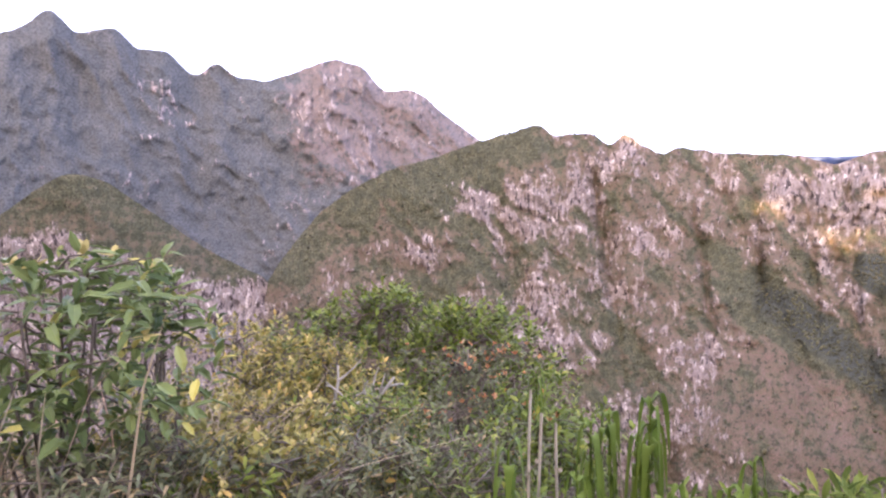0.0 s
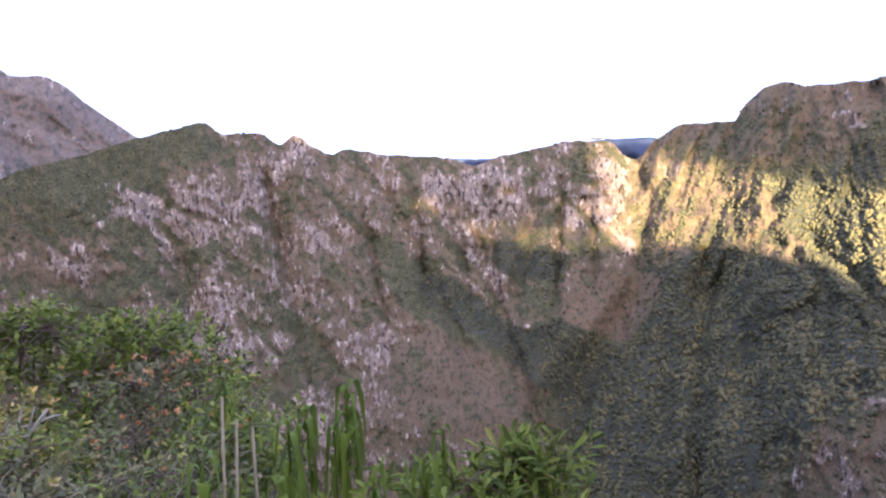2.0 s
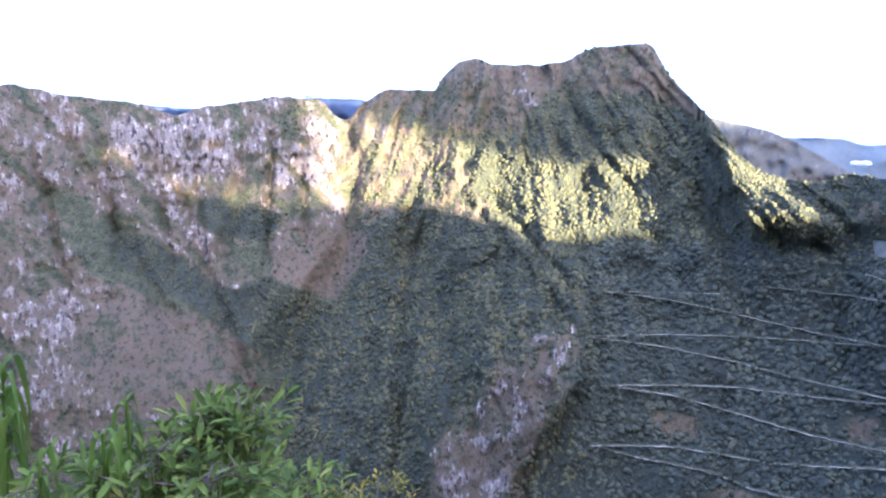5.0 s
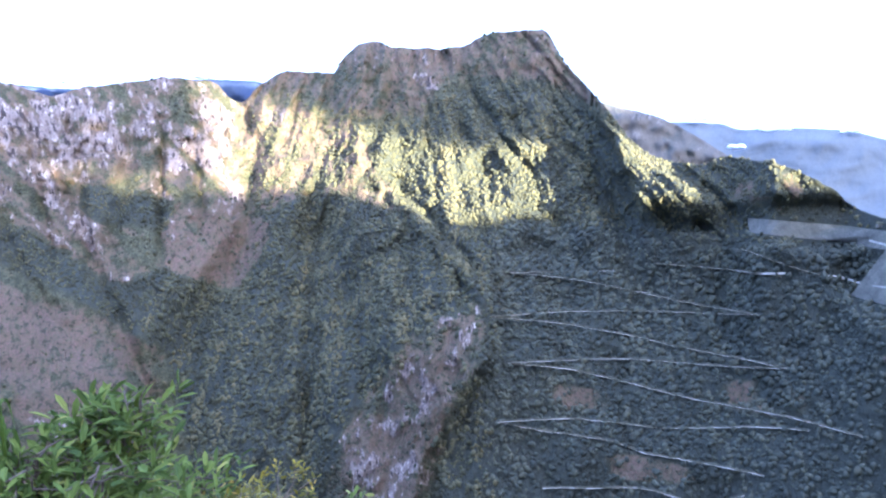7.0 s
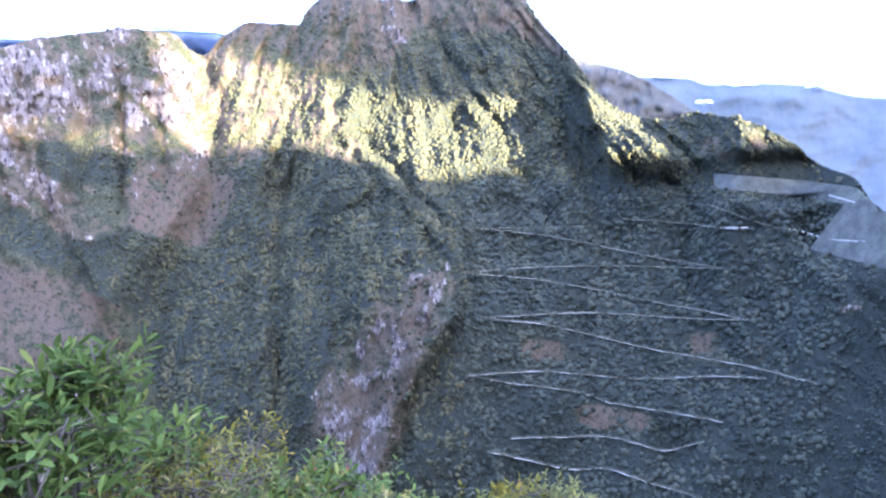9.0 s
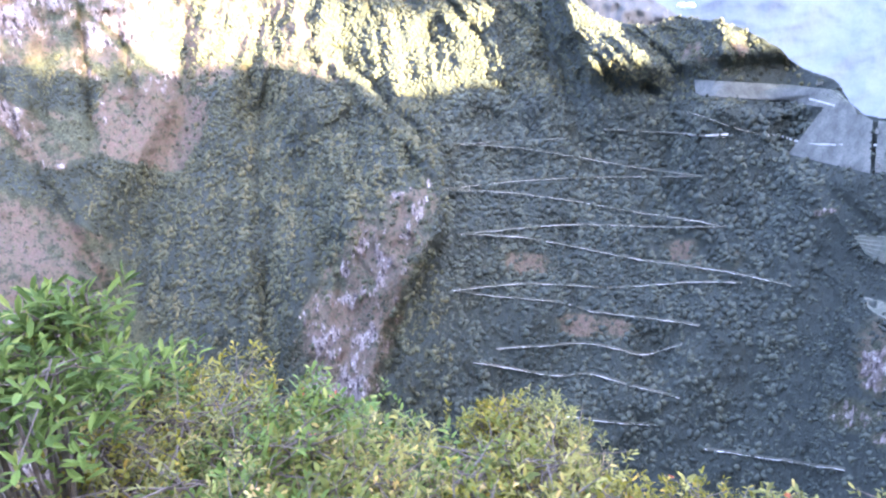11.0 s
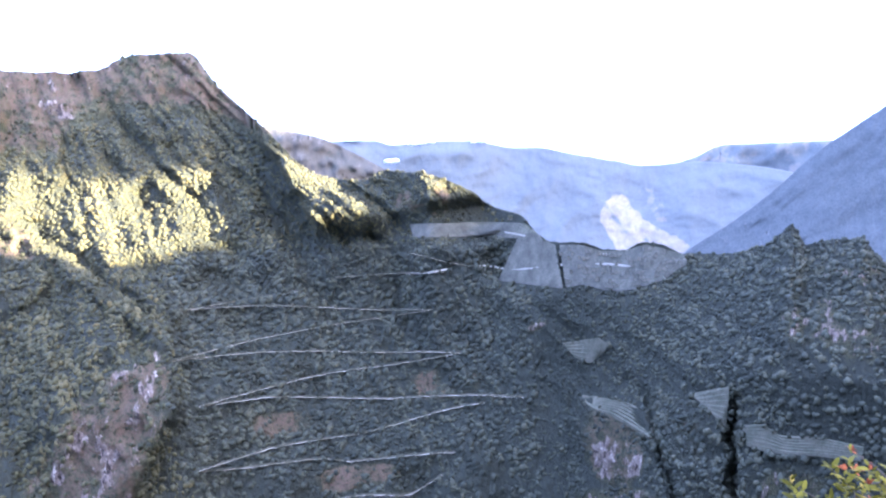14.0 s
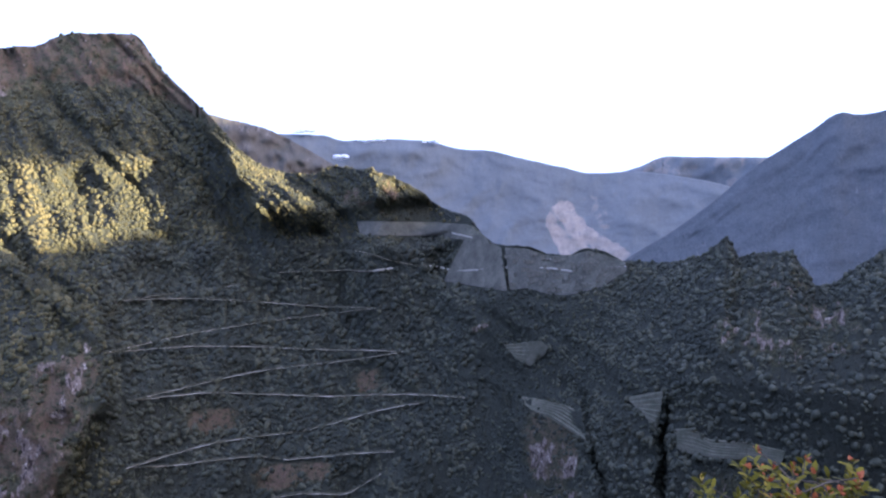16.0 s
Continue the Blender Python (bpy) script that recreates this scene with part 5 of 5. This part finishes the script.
def strap_plant(label, top, height, seed, leaves=9, length=0.42, width=0.05, group="strap-leaved stalks"):
    """A cane with long arching strap leaves, each leaf a part."""
    rng = np.random.default_rng(seed)
    top = np.asarray(top, float)
    thing = new("strap_leaf_plant")
    thing.location = (top[0], top[1], ground_at(top[0], top[1]) - 0.05)
    tagged(thing, label, "plant", group)
    h = top[2] - thing.location.z
    p = bend(np.zeros(3), np.array([0, 0, h]), 8, 0.02, rng)
    v, f = tube_arrays([(p, np.linspace(0.014, 0.006, 8))], 7)
    part("cane", numpy_mesh("cane", v, f, LEAF_STRAP), None, thing)
    for i in range(leaves):
        u = i * 2.4 + rng.uniform(-0.4, 0.4)
        z0 = h - height * (i / leaves) * 0.85
        ln, st = length * rng.uniform(0.7, 1.15), 9
        out = np.array([math.cos(u), math.sin(u), 0.0])
        t = np.linspace(0, 1, st)
        rise, fall = rng.uniform(0.2, 0.45), rng.uniform(1.0, 1.6)
        path = out[None] * (ln * (0.34 * t - 0.10 * t ** 2))[:, None] + np.array([0, 0, 1.0])[None] * (ln * (rise * np.sin(t * 2.2) - fall * t ** 2.2))[:, None] + np.array([0, 0, z0])
        side = unit(np.cross(out, (0, 0, 1.0)) + rng.normal(0, 0.25, 3))
        w = width * rng.uniform(0.7, 1.25) * np.minimum(1, 0.45 + 3 * t) * (1 - t) ** 0.65
        twist = rng.uniform(-2.2, 2.2)
        sd = side[None] * np.cos(twist * t)[:, None] + out[None] * np.sin(twist * t)[:, None]
        dip = np.array([0, 0, -0.012])
        v = np.concatenate([path - sd * w[:, None] / 2, path + dip, path + sd * w[:, None] / 2])
        part("leaf", numpy_mesh("leaf", v, grid_faces(3, st), LEAF_STRAP), None, thing)
    return thing


def bare_stalk(top, foot_rise, seed):
    rng = np.random.default_rng(seed)
    top = np.asarray(top, float)
    thing = new("bare_stalk")
    thing.location = (top[0], top[1], ground_at(top[0], top[1]) - 0.05)
    tagged(thing, "leafless pale dry cane standing among shrubs", "stalk", "dry canes")
    h = top[2] - thing.location.z
    v, f = tube_arrays([(bend(np.zeros(3), np.array([rng.uniform(-0.03, 0.03), 0, h]), 9, 0.012, rng), np.linspace(0.0075, 0.006, 9))], 7)
    part("cane", numpy_mesh("cane", v, f, CANE), None, thing)
    for k in (0.3, 0.5, 0.7, 0.88):
        v, f = tube_arrays([(np.array([[0, 0, h * k], [0, 0, h * k + 0.012]]), (0.009, 0.009))], 7)
        part("node", numpy_mesh("node", v, f, CANE), None, thing)
    return thing


def grass_tuft(label, at, height, wide, count, seed, leaf, category="grass"):
    rng = np.random.default_rng(seed)
    base = np.stack([at[0] + rng.normal(0, wide * 0.35, count), at[1] + rng.normal(0, wide * 0.35, count)], 1)
    z = ground_height(base[:, 0], base[:, 1])
    st = 5
    t = np.linspace(0, 1, st)
    u = rng.uniform(0, 6.28, count)
    out = np.stack([np.cos(u), np.sin(u), u * 0], 1)
    h = height * rng.uniform(0.5, 1.15, count)
    reach = h * rng.uniform(0.1, 0.7, count)
    path = np.stack([base[:, 0], base[:, 1], z], 1)[:, None] + out[:, None] * (reach[:, None] * t[None] ** 2)[..., None] + np.array([0, 0, 1.0]) * (h[:, None] * (t - 0.25 * t ** 3)[None])[..., None]
    side = np.stack([-np.sin(u), np.cos(u), u * 0], 1)
    w = (0.006 * (1 - t ** 2) + 0.0008)[None, :, None]
    v = np.stack([path - side[:, None] * w, path + side[:, None] * w], 2).reshape(count, -1, 3)
    f = np.concatenate([np.array([(2 * i, 2 * i + 1, 2 * i + 3, 2 * i + 2)]) for i in range(st - 1)])
    F = f[None] + 2 * st * np.arange(count)[:, None, None]
    ob = new("grass_tuft", numpy_mesh("grass_tuft", v.reshape(-1, 3), F.reshape(-1, 4), leaf))
    return tagged(ob, label, category, kind="stuff")


# broad-leaved small tree
shrub("broadleaf_tree", "small tree with rosettes of large waxy leaves", "tree", place(-31.0, -2.8, 3.0), 1.0, 0.60, 101, LEAF_BROAD, (0.095, 0.038), 72, 9, BARK, LEAF_TIP, 0.10, upright=0.35, lumps=9, stem=0.02, droop=0.6, spread=0.42)
shrub("broadleaf_tree", "small tree with rosettes of large waxy leaves", "tree", place(-23.6, -4.2, 3.3), 0.4, 0.26, 102, LEAF_BROAD, (0.090, 0.036), 18, 9, BARK, LEAF_TIP, 0.1, upright=0.45, lumps=5, stem=0.02, droop=0.5, spread=0.42)
shrub("broadleaf_tree", "low waxy-leaved bush under the small tree", "tree", place(-34, -10, 2.8), 0.8, 0.8, 103, LEAF_BROAD, (0.090, 0.038), 46, 9, BARK, upright=0.3, lumps=7, stem=0.02, droop=0.5, spread=0.42)
grass_tuft("tall dry pinkish grass between the shrubs", place(-27.5, -18, 3.3), 2.0, 0.9, 1100, 111, LEAF_DRY)
grass_tuft("tall dry pinkish grass between the shrubs", place(-22.5, -17, 3.7), 2.1, 0.8, 900, 112, LEAF_DRY)
# yellowing shrubs
YS = "yellow-green small-leaved shrub with pale new leaves"
for i, (b, r, d, w, h) in enumerate([(-18.2, -8.4, 4.6, 1.0, 1.1), (-13.5, -10.0, 4.5, 1.0, 1.1), (-10.5, -10.8, 4.4, 0.8, 1.0), (-16, -14.5, 3.8, 1.1, 0.9), (-10.5, -15.5, 3.7, 0.9, 0.9), (-22.5, -13.5, 4.2, 0.9, 0.9), (-24, -17.5, 3.0, 0.8, 0.7), (-15, -18.5, 3.0, 0.9, 0.7), (-7.5, -12.4, 4.6, 0.8, 0.9)]):
    shrub("shrub", YS, "shrub", place(b, r, d), w, h, 120 + i, LEAF_YELLOW, (0.052, 0.02), 190, 9, BARK, LEAF_TIP, 0.16, group="yellowing shrubs", lumps=10)
# dark trees behind
for i, (b, r, d, w, h, t) in enumerate([(-11.5, -8.0, 7.4, 1.6, 1.6, 260), (-5.6, -5.4, 7.2, 1.8, 2.2, 560), (2.2, -6.7, 6.8, 1.9, 2.2, 560), (6.5, -12.2, 6.0, 1.2, 1.4, 220), (-1.5, -11.5, 6.4, 1.5, 1.6, 260)]):
    shrub("leafy_tree", "dense rounded deep green tree behind the shrubs", "tree", place(b, r, d), w, h, 140 + i, LEAF_DARK, (0.075, 0.035), t, 10, BARK, group="dark leafy trees", lumps=14, stem=0.03, upright=0.4)
# orange-flowered shrub
shrub("flowering_shrub", "dull green shrub with many orange flower heads", "shrub", place(3.2, -11.4, 4.3), 0.85, 1.0, 150, LEAF_GREY, (0.045, 0.018), 260, 9, BARK, PETAL, 0.22, lumps=12)
shrub("flowering_shrub", "dull green shrub with a few orange flowers", "shrub", place(1.5, -15.5, 3.9), 0.8, 0.8, 151, LEAF_GREY, (0.045, 0.018), 200, 9, BARK, PETAL, 0.10, lumps=10)
shrub("flowering_shrub", "dull green shrub with a few orange flowers", "shrub", place(7.5, -16.0, 4.4), 0.8, 0.9, 152, LEAF_DARK, (0.06, 0.026), 200, 9, BARK, PETAL, 0.05, lumps=10)
# low dark undergrowth
for i, (b, r, d, w, h) in enumerate([(-6, -15.2, 3.6, 0.8, 0.8), (-2.5, -18.3, 3.2, 0.9, 0.7), (3.5, -19.0, 3.1, 0.9, 0.7), (-9, -19.5, 2.9, 0.8, 0.6), (-20, -20, 2.8, 0.9, 0.6), (-30, -17, 2.7, 0.9, 0.6)]):
    shrub("low_shrub", "low feathery dull green undergrowth shrub", "shrub", place(b, r, d), w, h, 160 + i, LEAF_GREY if i % 2 else LEAF_DARK, (0.05, 0.014), 190, 10, BARK, group="low undergrowth", lumps=10, upright=0.6)
# dead pale branches
for i, (b0, r0, b1, r1, d) in enumerate([(-10.9, -17.5, -9.4, -12.9, 4.0), (-9.4, -16.5, -4.5, -14.0, 3.95), (-9.0, -16.8, -6.0, -16.2, 3.9)]):
    rng = np.random.default_rng(170 + i)
    p0, p1 = place(b0, r0, d), place(b1, r1, d)
    g0 = np.array([p0[0], p0[1], ground_at(p0[0], p0[1]) - 0.05])
    main = np.concatenate([bend(g0, p0, 5, 0.03, rng)[:-1], bend(p0, p1, 6, 0.04, rng)])
    paths = [(main, np.linspace(0.022, 0.008, len(main)))]
    for k in (6, 7, 8):
        paths.append((bend(main[k], main[k] + rng.normal(0, 0.13, 3) + (0, 0, 0.08), 4, 0.02, rng), np.linspace(0.009, 0.003, 4)))
    v, f = tube_arrays(paths, 6)
    tagged(new("dead_branch", numpy_mesh("dead_branch", v, f, PALE_BARK)), "bare pale lichen-covered branch in the shrubs", "branch", "dead branches")
# dry canes and strap-leaved plants
for i, (b, r, d) in enumerate([(7.4, -15.0, 2.9), (8.1, -16.9, 2.8), (10.1, -17.6, 2.8)]):
    bare_stalk(place(b, r, d), 0, 180 + i)
SP = "tall cane with long arching bright green leaves"
for i, (b, r, d, h, n, ln, w) in enumerate([(12.7, -17.4, 3.1, 0.40, 12, 0.29, 0.046), (14.2, -16.6, 3.15, 0.42, 13, 0.30, 0.050), (17.6, -15.4, 3.1, 0.46, 14, 0.30, 0.052), (16.6, -18.0, 3.2, 0.40, 11, 0.28, 0.044), (5.6, -19.8, 2.7, 0.40, 9, 0.27, 0.056), (8.0, -13.6, 4.3, 0.35, 12, 0.32, 0.034),
                                            (25.6, -19.0, 2.8, 0.4, 12, 0.27, 0.030), (11.6, -22.0, 2.7, 0.3, 9, 0.28, 0.042), (23.8, -21.2, 2.7, 0.40, 11, 0.28, 0.038), (19.4, -22.4, 2.7, 0.4, 10, 0.28, 0.036)]):
    strap_plant(SP, place(b, r, d), h, 190 + i, n, ln, w)
# whorl-leaved shrubs
WS = "shrub with whorls of narrow fresh green leaves"
for i, (b, r, d, w, h) in enumerate([(33.9, -18.4, 2.85, 0.30, 0.35), (30.2, -20.2, 2.8, 0.4, 0.45), (27.5, -21.6, 2.7, 0.5, 0.45), (21.5, -22.8, 2.8, 0.6, 0.5), (31.0, -23.0, 2.6, 0.6, 0.5), (36.5, -24.8, 3.3, 0.5, 0.5), (16.5, -22.4, 3.0, 0.6, 0.5), (12, -23.8, 2.6, 0.7, 0.5)]):
    shrub("whorl_leaf_shrub", WS, "shrub", place(b, r - 1.3, d), w, h, 210 + i, LEAF_WHORL, (0.080, 0.023), 44, 10, BARK, group="whorl-leaved shrubs", lumps=7, upright=0.55, spread=0.45)
# bank of olive shrubs along the drop
BS = "olive-green small-leaved shrub on the bank's edge"
BANK = [(37.5, -24.9, 3.5, 0.7, 0.7), (42.5, -25.2, 3.5, 0.6, 0.7), (46.5, -29.0, 3.5, 0.6, 0.6), (50.0, -29.2, 3.5, 0.6, 0.6), (55.0, -29.6, 3.5, 0.6, 0.6), (59.5, -32.2, 3.5, 0.6, 0.6), (64.5, -34.0, 3.5, 0.6, 0.6), (71.0, -30.8, 3.65, 0.30, 0.6), (76.2, -30.9, 3.65, 0.34, 0.6),
        (74.0, -33.0, 3.6, 0.7, 0.6), (79.5, -35.0, 3.6, 0.5, 0.6), (84.5, -37.6, 3.5, 0.5, 0.5), (88.0, -39.0, 3.4, 0.5, 0.5), (92.5, -36.6, 3.5, 0.55, 0.6), (97.0, -36.8, 3.5, 0.5, 0.5), (100.3, -34.0, 3.6, 0.35, 0.5), (104.0, -35.0, 3.6, 0.55, 0.6), (107.8, -31.8, 3.65, 0.4, 0.6), (111.6, -31.2, 3.65, 0.45, 0.6), (116.0, -31.0, 3.6, 0.6, 0.6)]
for i, (b, r, d, w, h) in enumerate(BANK):
    red = 0.03 if b in (55.0, 100.3, 92.5) else 0.0
    if b < 50:
        words, leaf, blade, shoots, per = "yellow-green shrub with pale tips on the bank's edge", (LEAF_YELLOW, LEAF_BANK, LEAF_OLIVE)[i % 3], (0.046, 0.016), 200, 9
    elif b < 62:
        words, leaf, blade, shoots, per = "bright green shrub with larger glossy leaves on the bank", LEAF_WHORL, (0.058, 0.020), 150, 9
    elif b < 86:
        words, leaf, blade, shoots, per = "grey-olive shrub with narrow upright leaves on the bank", (LEAF_SAGE, LEAF_BANK)[i % 2], (0.040, 0.011), 270, 10
    elif b < 99:
        words, leaf, blade, shoots, per = BS, LEAF_BANK, (0.034, 0.013), 280, 9
    else:
        words, leaf, blade, shoots, per = "dark olive shrub with paler shoots on the bank", (LEAF_OLIVE, LEAF_SAGE)[i % 2], (0.042, 0.015), 240, 9
    shrub("bank_shrub", words, "shrub", place(b, r - (1.9 if b > 58 else 2.3), d), w, h, 240 + i, leaf, blade, shoots, per, BARK, LEAF_RED, red, group="shrubs along the bank", lumps=9, upright=0.6, spread=0.42)
FILL = [(34, -29.5, 3.0), (40, -30, 3.0), (46, -33.5, 3.0), (52, -34, 3.0), (58, -36.5, 3.0), (64, -38.5, 3.0), (70, -37.0, 3.0), (76, -37.0, 3.0), (82, -40.5, 3.0), (89, -42.5, 2.9), (95, -41, 2.9), (101, -40, 3.0), (107, -37.5, 3.0), (113, -36.5, 3.0), (119, -36, 3.0),
        (37, -36, 2.5), (45, -39, 2.5), (53, -41, 2.5), (61, -43, 2.5), (69, -43, 2.5), (77, -43.5, 2.5), (92, -46, 2.5), (100, -45, 2.5), (108, -43, 2.5), (116, -42, 2.5)]
for i, (b, r, d) in enumerate(FILL):
    leaf, blade = ((LEAF_BANK, (0.040, 0.016)), (LEAF_WHORL, (0.062, 0.021)), (LEAF_YELLOW, (0.050, 0.018)), (LEAF_SAGE, (0.046, 0.013)), (LEAF_OLIVE, (0.055, 0.020)))[(i * 3 + i // 5) % 5]
    shrub("bank_shrub", "low mixed green and yellowing shrub on the bank", "shrub", place(b, r, d), 0.62, 0.55, 280 + i, leaf, (blade[0] * 0.86, blade[1] * 0.86), 205, 9, BARK, LEAF_TIP, 0.008, group="low shrubs of the bank", lumps=9, upright=0.6, spread=0.42)
# dry twiggy brush between the bank's shrubs
for i, (b, r, d, h) in enumerate([(47.5, -35.5, 3.0, 0.30), (57, -38, 2.9, 0.28), (66, -39, 2.9, 0.30), (79, -37, 3.2, 0.34), (86.5, -41, 3.0, 0.26), (62, -45, 2.5, 0.24), (84, -46, 2.5, 0.24)]):
    rng = np.random.default_rng(400 + i)
    tip = place(b, r, d)
    foot = np.array([tip[0], tip[1], ground_at(tip[0], tip[1]) - 0.04])
    paths = []
    for k in range(15):
        end = tip + rng.normal(0, 1, 3) * (0.13, 0.13, 0.07)
        stem = bend(foot + rng.normal(0, 0.03, 3) * (1, 1, 0), end, 7, 0.04, rng)
        paths.append((stem, np.linspace(0.004, 0.0012, 7)))
        for q in (3, 4, 5):
            paths.append((bend(stem[q], stem[q] + rng.normal(0, 0.07, 3) + (0, 0, 0.07), 3, 0.01, rng), (0.002, 0.0014, 0.0008)))
    v, f = tube_arrays(paths, 4)
    tagged(new("dry_brush", numpy_mesh("dry_brush", v, f, STRAW)), "bare pale twiggy brush between green shrubs", "brush", "dry brush")
# late small shrub with reddish tips and broad-leaved herbs
shrub("red_tipped_shrub", "small pale shrub with reddish young leaves", "shrub", place(124.3, -22.0, 3.4), 0.55, 0.55, 330, LEAF_BANK, (0.05, 0.02), 110, 9, BARK, LEAF_RED, 0.22, lumps=9, upright=0.65, spread=0.42)
shrub("red_tipped_shrub", "small pale shrub with reddish young leaves", "shrub", place(129, -23.5, 3.4), 0.55, 0.6, 331, LEAF_BANK, (0.05, 0.02), 110, 9, BARK, LEAF_RED, 0.1, lumps=9, upright=0.65, spread=0.42)
for i, (b, r, d) in enumerate([(112.6, -33.8, 2.7), (110.0, -38.0, 2.6), (115.0, -36.5, 2.6)]):
    shrub("broad_herb", "upright herb with long pointed light green leaves", "herb", place(b, r, d), 0.30, 0.35, 335 + i, LEAF_WHORL, (0.115, 0.030), 16, 9, BARK, None, 0.0, group="broad-leaved herbs", lumps=4, upright=0.6, spread=0.5)
for i, (b, r, d) in enumerate([(53.5, -40.5, 2.7), (60, -33, 3.4), (64.8, -33.5, 3.4), (44, -33, 3.1), (90, -44, 2.7)]):
    grass_tuft("tuft of long green grass blades on the bank", place(b, r, d), 0.36, 0.22, 80, 345 + i, LEAF_WHORL)
